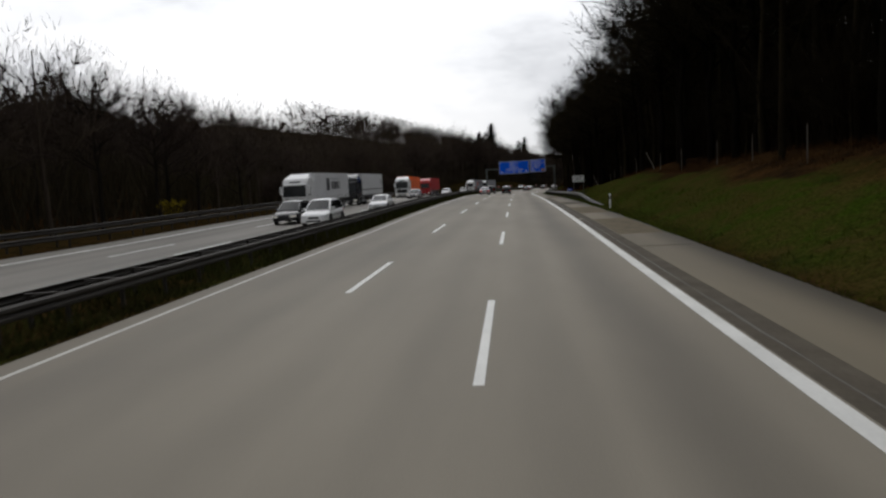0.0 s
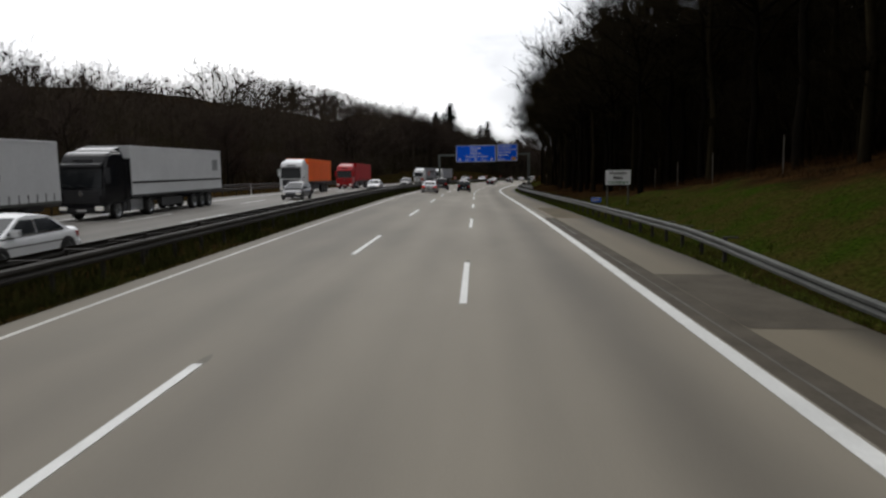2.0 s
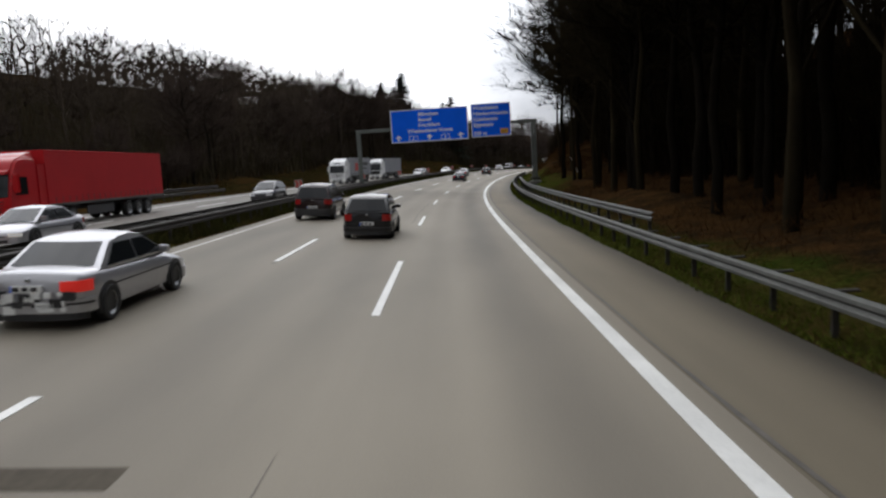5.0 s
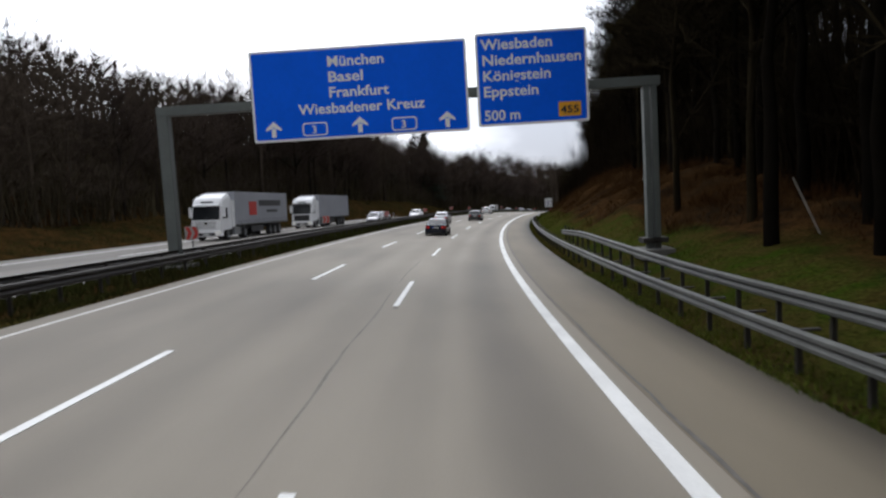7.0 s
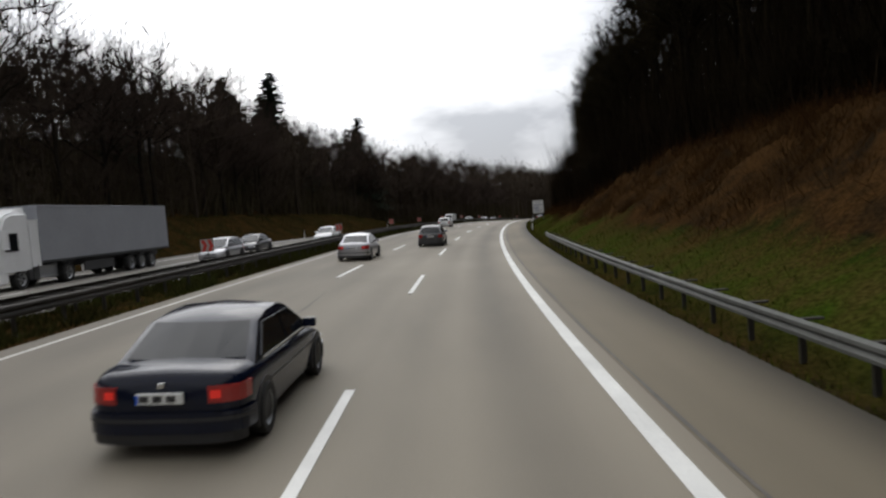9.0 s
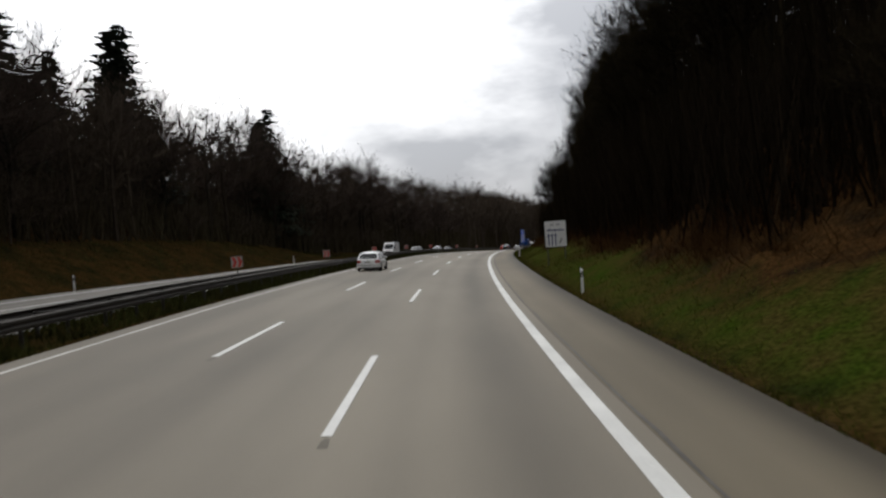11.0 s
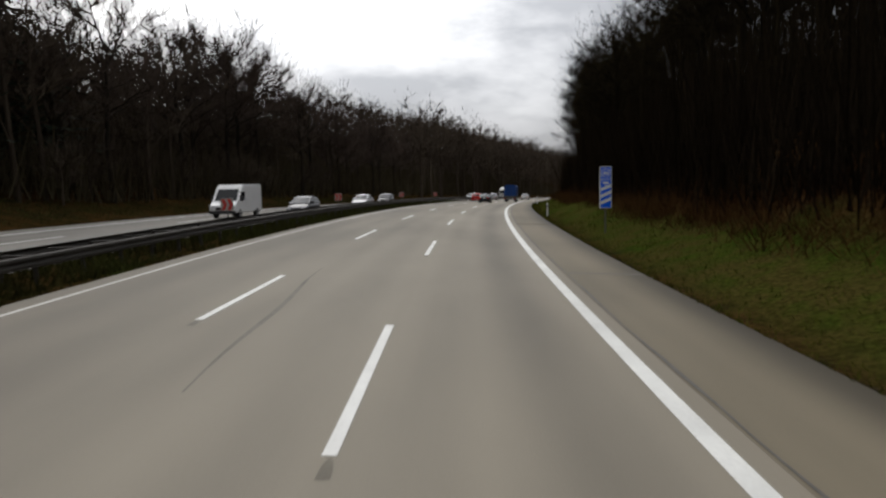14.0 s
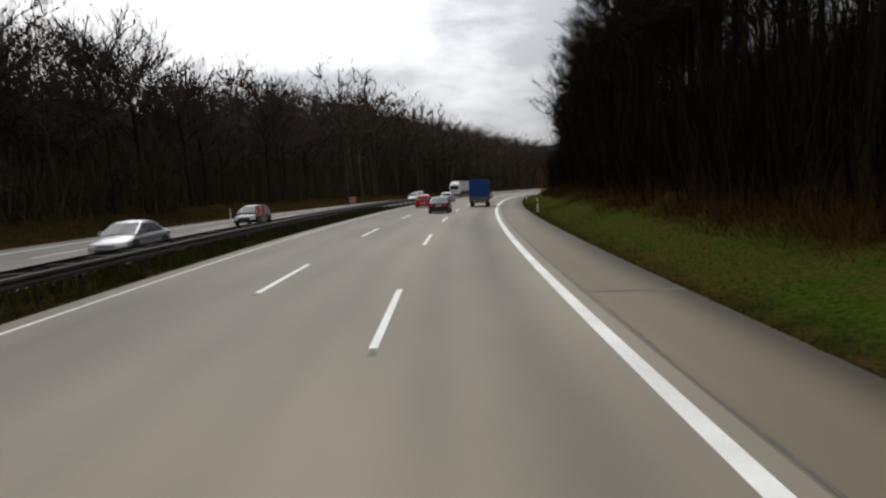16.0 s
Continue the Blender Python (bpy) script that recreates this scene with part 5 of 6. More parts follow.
def build_gantry():
    s = 194.2
    zc = float(along(s)[2])
    o = spot(s, 0)
    g = thing("sign_gantry", Matrix.Translation((o.x, o.y, zc)) @ Matrix.Rotation(-heading(s), 4, "Z"), "grey steel sign gantry spanning the carriageway", "sign gantry")
    low_l, low_r = float(height(s, -9.98)) - zc, float(height(s, 9.85)) - zc
    for x, low in ((-9.98, low_l), (9.30, low_r), (9.60, low_r)):
        w = 0.22 if x < 0 else 0.115
        bm = box(x - w, x + w, 0.2, 0.6, low - 0.1, 7.15, 0.04)
        part("post", bm, M_GANTRY, g)
        part("foot", box(x - 0.34, x + 0.34, 0.0, 0.8, low + 0.35, low + 0.55, 0.02), M_DULL, g)
    part("plinth", box(-10.55, -9.4, -0.5, 1.3, low_l - 0.3, low_l + 0.12, 0.06), M_CONC, g, "dirty concrete plinth in the median")
    part("plinth", box(8.8, 10.1, -0.4, 1.2, low_r - 0.3, low_r + 0.12, 0.06), M_CONC, g, "dirty concrete plinth on the grass")
    part("crossbeam", box(-10.2, 9.85, 0.18, 0.62, 6.85, 7.22, 0.03), M_GANTRY, g)
    for x in (-5.2, -1.9, 1.4, 3.6, 6.2):
        part("bracket", box(x - 0.06, x + 0.06, 0.04, 0.2, 5.8, 8.8, 0.01), M_DULL, g)
    b = board(g, "sign_board", -6.2, 2.37, 5.52, 9.08, -0.02, 0.09, M_BLUE, M_WHITE, "large blue destination board with white border")
    for words, x, z, w in (("München", -3.12, 8.34, 2.25), ("Basel", -3.12, 7.74, 1.4), ("Frankfurt", -3.12, 7.14, 2.4), ("Wiesbadener Kreuz", -4.35, 6.53, 5.0)):
        write(words, x, z, 0.56, M_WHITE, b, -0.031, w)
    for x in (-5.4, -1.95, 1.5):
        arrow(b, x, 5.70, 0.62, -0.036)
    for x in (-3.75, -0.2):
        part("route_shield", panel(bmesh.new(), x - 0.5, x + 0.5, 5.68, 6.2, -0.036, -0.028, 0.12), M_WHITE, b)
        part("route_shield", panel(bmesh.new(), x - 0.45, x + 0.45, 5.73, 6.15, -0.042, -0.037, 0.1), M_BLUE, b)
        write("3", x - 0.13, 5.78, 0.42, M_WHITE, b, -0.048)
    c = board(g, "sign_board", 2.72, 7.03, 5.62, 9.2, -0.02, 0.09, M_BLUE, M_WHITE, "blue exit board with white border")
    for words, x, z, w in (("Wiesbaden", 2.95, 8.56, 2.75), ("Niedernhausen", 2.95, 7.96, 3.85), ("Königstein", 2.95, 7.36, 2.65), ("Eppstein", 2.95, 6.76, 2.15), ("500 m", 2.95, 5.84, 1.4)):
        write(words, x, z, 0.56, M_WHITE, c, -0.031, w)
    part("route_plate", panel(bmesh.new(), 5.85, 6.72, 5.84, 6.4, -0.036, -0.028, 0.05), M_ORANGE, c, "yellow federal road number plate")
    write("455", 5.93, 5.97, 0.4, M_BLACK, c, -0.042, 0.7)


build_gantry()


# ---- signs by the road ----
def post_sign(name, s, d0, d1, z0, z1, fill, rim, label, posts=2, border=0.03):
    mid = (d0 + d1) / 2
    base = spot(s, mid)
    g = thing(name, Matrix.Translation(base) @ Matrix.Rotation(-heading(s), 4, "Z"), label, "road sign")
    half = (d1 - d0) / 2
    plane = float(along(s)[2] - along(s)[4] * mid) - base.z
    z0, z1 = z0 + plane, z1 + plane
    b = board(g, "board", -half, half, z0, z1, 0, border, fill, rim)
    for x in ([-half * 0.8, half * 0.8] if posts == 2 else [0]):
        low = spot(s, mid + x).z - base.z
        part("post", rod((x, 0.09, low - 0.3), (x, 0.09, z1 - 0.05), 0.04), M_STEEL, g)
    return g, b, z0, z1, half


g, b, z0, z1, hw = post_sign("zone_sign", 86.3, 8.0, 9.55, 1.90, 2.83, M_WHITE, M_BLACK, "white low-emission-zone sign board on two steel posts")
for i, (words, w) in enumerate((("Wiesbaden", 1.05), ("Mainz", 0.58), ("Umweltzone", 1.2))):
    write(words, -w / 2, z1 - 0.28 - 0.27 * i, 0.24, M_BLACK if i < 2 else mat("sign_green", (0.02, 0.16, 0.06), 0.4), b, -0.012, w)

g, b, z0, z1, hw = post_sign("lane_sign", 314.6, 7.83, 9.36, 1.58, 3.45, M_WHITE, M_BLACK, "white lane board with blue arrows on two posts")
M_ARROW = mat("dark_blue_film", (0.006, 0.03, 0.16), 0.5, spread=0.1, gloss=0.15)
for i in range(3):
    x = -0.50 + 0.24 * i
    part("arrow_shaft", box(x - 0.035, x + 0.035, -0.014, -0.007, z0 + 0.12, z0 + 0.85), M_ARROW, b)
    bm = bmesh.new()
    vs = [bm.verts.new((x + p, -0.013, z0 + q)) for p, q in ((-0.1, 0.78), (0.1, 0.78), (0, 1.0))]
    bm.faces.new(vs)
    ex = bmesh.ops.extrude_face_region(bm, geom=list(bm.faces))
    for v in ex["geom"]:
        if isinstance(v, bmesh.types.BMVert):
            v.co.y += 0.006
    part("arrow_head", bm, M_ARROW, b)
part("merge_arrow", prism([(0.22, -0.013, z0 + 0.28), (0.30, -0.013, z0 + 0.26), (0.44, -0.013, z0 + 0.56), (0.36, -0.013, z0 + 0.58)],
                          [(0.22, -0.007, z0 + 0.28), (0.30, -0.007, z0 + 0.26), (0.44, -0.007, z0 + 0.56), (0.36, -0.007, z0 + 0.58)]), M_BLACK, b)
write("Wiesbaden", -0.6, z0 + 1.12, 0.27, M_ARROW, b, -0.012, 1.2)
M_PALE = mat("pale_print", (0.5, 0.51, 0.53), 0.5, spread=0.1)
for x in (-0.22, 0.2):
    part("text_bar", box(x - 0.13, x + 0.13, -0.012, -0.007, z1 - 0.36, z1 - 0.22), M_PALE, b)

g, b, z0, z1, hw = post_sign("exit_sign", 374.4, 7.86, 8.42, 1.50, 3.52, M_BLUE, M_WHITE, "tall narrow blue sign with white stripes on one post", posts=1)
ring = bmesh.new()
outer, inner = [], []
for k in range(28):
    an = 2 * math.pi * k / 28
    outer.append(ring.verts.new((0.215 * math.cos(an), -0.012, z1 - 0.31 + 0.215 * math.sin(an))))
    inner.append(ring.verts.new((0.185 * math.cos(an), -0.012, z1 - 0.31 + 0.185 * math.sin(an))))
for k in range(28):
    ring.faces.new((outer[k], outer[(k + 1) % 28], inner[(k + 1) % 28], inner[k]))
ex = bmesh.ops.extrude_face_region(ring, geom=list(ring.faces))
for v in ex["geom"]:
    if isinstance(v, bmesh.types.BMVert):
        v.co.y += 0.005
part("number_ring", ring, M_WHITE, b)
write("46", -0.14, z1 - 0.41, 0.28, M_WHITE, b, -0.012, 0.28)
part("divider", box(-0.25, 0.25, -0.012, -0.007, z1 - 0.63, z1 - 0.60), M_WHITE, b)
part("text_bar", box(-0.15, 0.15, -0.012, -0.007, z1 - 0.83, z1 - 0.73), M_WHITE, b)
part("text_bar", box(-0.07, 0.07, -0.012, -0.007, z1 - 0.92, z1 - 0.88), M_WHITE, b)
for i in range(3):
    bm = bmesh.new()
    za = z0 + 0.18 + 0.32 * i
    pts = [(-0.24, za), (0.24, za + 0.2), (0.24, za + 0.36), (-0.24, za + 0.16)]
    lo = [bm.verts.new((x, -0.013, z)) for x, z in pts]
    hi = [bm.verts.new((x, -0.007, z)) for x, z in pts]
    bm.faces.new(lo)
    bm.faces.new(hi[::-1])
    for k in range(4):
        bm.faces.new((lo[k], lo[(k + 1) % 4], hi[(k + 1) % 4], hi[k]))
    part("stripe", bm, M_WHITE, b)

g, b, z0, z1, hw = post_sign("distance_plate", 87.7, 7.42, 8.02, 0.82, 1.10, M_BLUE, M_WHITE, "small blue distance plate with pale digits", posts=1, border=0.008)
for x, w in ((-0.2, 0.05), (-0.06, 0.07), (0.12, 0.09)):
    part("text_bar", box(x - w, x + w, -0.012, -0.007, z0 + 0.08, z0 + 0.20), M_PALE, b)

M_REFLECT = mat("grey_reflector", (0.5, 0.5, 0.48), 0.3, spread=0.05)


def delineator():
    g = thing("delineator_post", Matrix.Identity(4), "white roadside marker post with a slanted black band", "marker post", "marker posts")
    bm = bmesh.new()
    vs = [(-0.06, 0.0), (0.06, 0.0), (0.045, 0.05), (0.0, 0.075), (-0.045, 0.05)]
    lo = [bm.verts.new((x, y, -0.1)) for x, y in vs]
    hi = [bm.verts.new((x, y, 1.0 + y * 0.9)) for x, y in vs]
    bm.faces.new(lo[::-1])
    bm.faces.new(hi)
    for i in range(5):
        bm.faces.new((lo[i], lo[(i + 1) % 5], hi[(i + 1) % 5], hi[i]))
    part("shaft", bm, M_WHITE, g)
    bm = bmesh.new()
    wrap = [(x * 1.08, (y - 0.03) * 1.1 + 0.03) for x, y in vs]
    lo = [bm.verts.new((x, y, 0.68 + 0.5 * x)) for x, y in wrap]
    hi = [bm.verts.new((x, y, 0.90 + 0.5 * x)) for x, y in wrap]
    bm.faces.new(lo[::-1])
    bm.faces.new(hi)
    for k in range(5):
        bm.faces.new((lo[k], lo[(k + 1) % 5], hi[(k + 1) % 5], hi[k]))
    part("band", bm, M_BLACK, g)
    part("reflector", box(-0.025, 0.025, -0.009, -0.0065, 0.7, 0.86), M_REFLECT, g)
    return g


DEL = delineator()
DEL.matrix_world = upright(-6.0, 7.35)
for s in (44.0, 296.2, 346.8, 398.3, 448, 498, 548):
    copy_thing(DEL, upright(s, 7.15 if s < 50 else 7.32))
for s in (20, 70, 120, 170, 262, 312, 362, 412, 462):
    copy_thing(DEL, upright(s, -24.85))


def chevron():
    g = thing("chevron_sign", Matrix.Identity(4), "red and white curve marker on a steel post in the median", "chevron sign", "curve markers")
    part("post", rod((0, 0.05, -0.3), (0, 0.05, 1.6), 0.03), M_STEEL, g)
    b = part("panel", panel(bmesh.new(), -0.3, 0.3, 1.02, 1.62, -0.01, 0.01, 0.03), mat("dull_reflective_white", (0.36, 0.35, 0.33), 0.5, spread=0.2, size=3.0), g)
    for z0, z1, y in ((1.05, 1.32, -0.016), (1.32, 1.59, -0.016)):
        up = z0 > 1.2
        for k in range(2):
            x = -0.27 + 0.28 * k
            a = [(x, z0), (x + 0.16, z0), (x + 0.28, z1), (x + 0.12, z1)] if not up else [(x + 0.12, z0), (x + 0.28, z0), (x + 0.16, z1), (x, z1)]
            bm = bmesh.new()
            lo = [bm.verts.new((px, y, pz)) for px, pz in a]
            hi = [bm.verts.new((px, y + 0.005, pz)) for px, pz in a]
            bm.faces.new(lo)
            bm.faces.new(hi[::-1])
            for i in range(4):
                bm.faces.new((lo[i], lo[(i + 1) % 4], hi[(i + 1) % 4], hi[i]))
            part("arrow_bar", bm, M_RED, b)
    return g


CHEV = chevron()
CHEV.matrix_world = upright(170.0, -10.4, 0.05, 12)
for s in (197.3, 222.5, 248.8, 277, 303.7, 326, 349.6, 374, 398.6, 430.5, 458):
    copy_thing(CHEV, upright(s, -10.4, 0.05, 12))


# ---- wildlife fence along the wood ----
def fence_post():
    g = thing("fence_post", Matrix.Identity(4), "grey weathered fence post at the wood's edge", "fence post", "wood-edge fence posts")
    part("stake", rod((0, 0, -0.3), (0, 0, 1.7), 0.03, 0.026, 6), mat("grey_wood", (0.13, 0.115, 0.095), 0.9, spread=0.3, size=3.0), g)
    return g


FP = fence_post()
FP.matrix_world = upright(30, 14.6)
for s in (38, 46, 54, 62, 78, 86, 94, 102, 112, 122, 176, 184):
    copy_thing(FP, upright(s, 14.6 + 0.4 * math.sin(s), 0, 0))
BRACE = thing("fence_brace", Matrix.Identity(4), "pale leaning brace pole of the wildlife fence", "fence brace", "fence braces")
part("pole", rod((0, 0, -0.2), (-0.95, 0.0, 1.9), 0.032, 0.028, 6), mat("pale_wood", (0.42, 0.4, 0.36), 0.85, spread=0.25, size=3.0), BRACE)
BRACE.matrix_world = upright(67, 14.9)
for s, d in ((104.5, 13.6), (190, 13.8)):
    copy_thing(BRACE, upright(s, d))


# ---- repairs and joints in the paving ----
for s, a, b, w in ((93.0, 4.5, 6.6, 0.3), (123.3, LINE_L + 0.2, -1.6, 0.45), (385.2, 4.3, 6.5, 0.7), (19, 4.6, 6.5, 0.25), (361, 4.5, 6.7, 0.2), (406, 4.5, 6.7, 0.2), (163, 4.6, 6.7, 0.2)):
    me = strip("joint_seam", [s, s + w], list(np.linspace(a, b, 4)), [0.003] * 4, M_JOINT if w < 0.21 else M_PATCH)
    tagged(new("joint_seam", me), "dark transverse joint in the concrete", "road joint", kind="structure")
for s0, s1, a, b in ((-20, 84, LINE_R + 0.17, LINE_R + 0.86), (56, 62, 4.78, 6.6)):
    me = strip("asphalt_patch", span(s0, s1, 4), [a, (a + b) / 2, b], [0.002] * 3, M_PATCH)
    tagged(new("asphalt_patch", me), "dark asphalt repair strip in the hard shoulder", "road patch", kind="structure")
for s0, s1 in ((24, 33.5), (40, 49), (84, 97)):
    me = strip("shoulder_slab", span(s0, s1, 4), [LINE_R + 0.9, 5.7, 6.6], [0.001] * 3, M_SLAB)
    tagged(new("shoulder_slab", me), "stained darker concrete slab in the hard shoulder", "road slab", kind="structure")
for s0, s1, d0, d1 in ((349, 361, -2.15, -2.85), (96, 108, -3.2, -2.9), (228, 240, -2.6, -2.9), (300, 309, -4.6, -4.9)):
    verts, n = [], 12
    for i in range(n + 1):
        u = i / n
        s, d = s0 + (s1 - s0) * u, d0 + (d1 - d0) * u + 0.05 * math.sin(9 * u + s0)
        half = 0.05 * math.sin(math.pi * min(max(u, 0.04), 0.96)) + 0.008
        verts += [spot(s, d - half, 0.003), spot(s, d + half, 0.003)]
    me = mesh_of("crack_seal", verts, [(2 * i, 2 * i + 1, 2 * i + 3, 2 * i + 2) for i in range(n)], M_SEAM)
    tagged(new("crack_seal", me), "thin worn crack seal wandering along the lane", "road crack", kind="structure")


# ---- trees ----
def tube(path, radii, n):
    """Rings round a path, as arrays."""
    v, f = [], []
    for i, (p, r) in enumerate(zip(path, radii)):
        a = path[max(i - 1, 0)]
        b = path[min(i + 1, len(path) - 1)]
        t = (b - a).normalized()
        u = t.orthogonal().normalized()
        w = t.cross(u)
        for k in range(n):
            an = 2 * math.pi * k / n
            v.append(p + (u * math.cos(an) + w * math.sin(an)) * r)
    for i in range(len(path) - 1):
        for k in range(n):
            a, b = i * n + k, i * n + (k + 1) % n
            f += [(a, b, b + n), (a, b + n, a + n)]
    return v, f


def bare_tree(seed, tall, low, wide, twigs, coarse=False, stout=1.0):
    """A forked trunk whose limbs fan out to a rounded crown of fine bare twigs. Returns (wood verts, wood tris, twig verts, twig tris)."""
    rnd = random.Random(seed)
    wv, wf, tips = [], [], []
    heart = Vector((0, 0, tall * (low + 0.10)))
    mid = tall * (low + 1) / 2
    half = tall * (1 - low) / 2

    def wood(path, r0, r1, n):
        k = len(path) - 1
        v, f = tube(path, [r0 + (r1 - r0) * i / k for i in range(k + 1)], n)
        o = len(wv)
        wv.extend(v)
        wf.extend((p + o, q + o, s + o) for p, q, s in f)

    top = tall * rnd.uniform(0.72, 0.82)
    steps = 4 if coarse else 8
    bend = [Vector((rnd.gauss(0, 0.018) * tall * (i / steps), rnd.gauss(0, 0.018) * tall * (i / steps), -0.4 + (top + 0.4) * i / steps)) for i in range(steps + 1)]
    thick = tall * 0.0098 + 0.04
    wood(bend, thick, 0.05, 4 if coarse else 8)
    count = 10 if coarse else 17
    for i in range(count):
        an = i * 2.4 + rnd.uniform(-0.4, 0.4)
        u = (i + rnd.random()) / count
        el = -0.25 + 1.20 * u + rnd.uniform(-0.12, 0.12)
        end = Vector((math.cos(an) * math.cos(el) * wide, math.sin(an) * math.cos(el) * wide, mid + math.sin(el) * half)) * rnd.uniform(0.74, 0.86)
        k = min(steps - 1, int((low + (0.74 - low) * (0.15 + 0.8 * u * rnd.uniform(0.7, 1))) * steps / (top / tall)))
        start = bend[k].lerp(bend[k + 1], rnd.random())
        if start.z > end.z - 0.5:
            start = bend[max(1, k - 1)].copy()
        knee = start.lerp(end, 0.45) + Vector((0, 0, 0.10 * (end - start).length))
        n = 3 if coarse else 6
        path = []
        for j in range(n + 1):
            w = j / n
            p = start * (1 - w) ** 2 + knee * 2 * w * (1 - w) + end * w * w
            path.append(p + Vector((rnd.gauss(0, 1), rnd.gauss(0, 1), rnd.gauss(0, 1))) * (0.03 * wide * w))
        r = thick * (rnd.uniform(0.16, 0.3) if coarse else rnd.uniform(0.24, 0.4))
        wood(path, r, 0.02, 3 if coarse else 4)
        for j in range(1, n + 1):
            tips.append((path[j], (path[j] - path[j - 1]).normalized()))
        if coarse:
            continue
        for j in range(7):
            w = 0.25 + 0.7 * (j + rnd.random()) / 7
            q = min(n - 1, int(w * n))
            p = path[q].lerp(path[q + 1], w * n - q)
            out = (path[q + 1] - path[q]).normalized()
            way = (out + Vector((rnd.gauss(0, 0.6), rnd.gauss(0, 0.6), rnd.gauss(0.25, 0.4)))).normalized()
            ln = (end - start).length * rnd.uniform(0.22, 0.45)
            twist = Vector((rnd.gauss(0, 0.12), rnd.gauss(0, 0.12), 0.12)) * ln
            e = p + way * ln + twist
            wood([p, e], r * 0.4, 0.012, 3)
            tips += [(p.lerp(e, w), way) for w in (0.25, 0.5, 0.75, 1.0)]
    tv, tf = [], []

    def sliver(p, e, hw):
        way = (e - p).normalized()
        side = way.orthogonal().normalized()
        side.rotate(Matrix.Rotation(rnd.random() * 6.28, 3, way))
        o = len(tv)
        tv.extend((p - side * hw, p + side * hw, e))
        tf.append((o, o + 1, o + 2))

    # side shoots off every limb, then fine twigs off the shoots
    shoots = []
    for i in range(twigs // (4 if coarse else 5)):
        p, w = tips[rnd.randrange(len(tips))]
        away = (p - heart).normalized()
        way = (w * 0.5 + away * 0.6 + Vector((rnd.gauss(0, 0.5), rnd.gauss(0, 0.5), rnd.gauss(0.12, 0.35)))).normalized()
        e = p + way * rnd.uniform(0.8, 2.0)
        sliver(p, e, stout * (rnd.uniform(0.035, 0.06) if coarse else rnd.uniform(0.022, 0.038)))
        shoots.append((p, e, way))
    for i in range(twigs - len(shoots)):
        if i % 20 < 7:
            an, up = rnd.random() * 6.283, rnd.uniform(-0.6, 1.0)
            flat = math.sqrt(1 - up * up)
            lump = 0.88 + 0.14 * math.sin(3 * an + seed) * flat + 0.08 * math.sin(5 * up + 2 * an)
            u = rnd.uniform(0.3, 1.0) ** 0.55 * lump
            e = Vector((math.cos(an) * flat * wide * u, math.sin(an) * flat * wide * u, mid + up * half * u))
            way = ((e - heart).normalized() + Vector((rnd.gauss(0, 0.4), rnd.gauss(0, 0.4), rnd.gauss(0.05, 0.3)))).normalized()
            sliver(e - way * rnd.uniform(0.5, 1.3), e, stout * (rnd.uniform(0.022, 0.045) if coarse else rnd.uniform(0.010, 0.024)))
            continue
        p0, e0, w = shoots[rnd.randrange(len(shoots))]
        p = p0.lerp(e0, rnd.uniform(0.15, 1.0))
        way = (w * 0.9 + Vector((rnd.gauss(0, 0.5), rnd.gauss(0, 0.5), rnd.gauss(0.1, 0.4)))).normalized()
        sliver(p, p + way * rnd.uniform(0.35, 1.1), stout * (rnd.uniform(0.022, 0.045) if coarse else rnd.uniform(0.009, 0.022)))
    return (np.array([tuple(v) for v in wv]), np.array(wf), np.array([tuple(v) for v in tv]), np.array(tf))


def spruce(seed, tall):
    rnd = random.Random(seed)
    v, f = tube([Vector((0, 0, -0.4 + (tall + 0.4) * i / 6)) for i in range(7)], [max(0.02, 0.3 * (1 - i / 6)) for i in range(7)], 7)
    tv, tf = [], []
    z = tall * 0.12
    while z < tall:
        reach = (1 - z / tall) ** 0.66 * tall * 0.23 + 0.2
        for k in range(max(5, int(11 * (1 - z / tall) + 5))):
            an = rnd.random() * 6.283
            r = reach * rnd.uniform(0.55, 1.2)
            out = Vector((math.cos(an), math.sin(an), 0))
            side = Vector((-out.y, out.x, 0))
            for j in range(5):
                u = (j + 1) / 5
                c = Vector((0, 0, z)) + out * r * u + Vector((0, 0, -0.34 * r * u * (1.25 - 0.5 * u) + rnd.gauss(0, 0.05)))
                hw = 0.40 * (1.25 - u) + 0.14
                o = len(tv)
                tv += [c - side * hw + Vector((0, 0, -0.3)), c + side * hw + Vector((0, 0, -0.3 * rnd.random())), c - out * 0.3 * r / 2 + Vector((0, 0, 0.1)), c + out * 0.35]
                tf += [(o, o + 1, o + 2), (o, o + 1, o + 3)]
        z += tall * 0.021
    return (np.array([tuple(a) for a in v]), np.array(f), np.array([tuple(a) for a in tv]), np.array(tf))


SHAPES = [(11, 17.0, 0.22, 4.9), (12, 19.0, 0.28, 4.4), (13, 15.0, 0.12, 4.8), (14, 21.0, 0.42, 3.9), (15, 8.0, 0.03, 3.4), (16, 18.0, 0.16, 5.4), (17, 20.0, 0.26, 6.4)]
KINDS = [bare_tree(*k, 4300) for k in SHAPES]
# tree kinds of the right-hand wood that take the shade-darkened twigs and bark
SHADED = (1, 3, 6)
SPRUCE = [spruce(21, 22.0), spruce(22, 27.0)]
BARE_MESH = [(fast_mesh("trunk", a, b, M_SHADE_BARK if i in SHADED else M_BARK), fast_mesh("crown", c, d, M_SHADE_TWIG if i in SHADED else M_TWIG)) for i, (a, b, c, d) in enumerate(KINDS)]
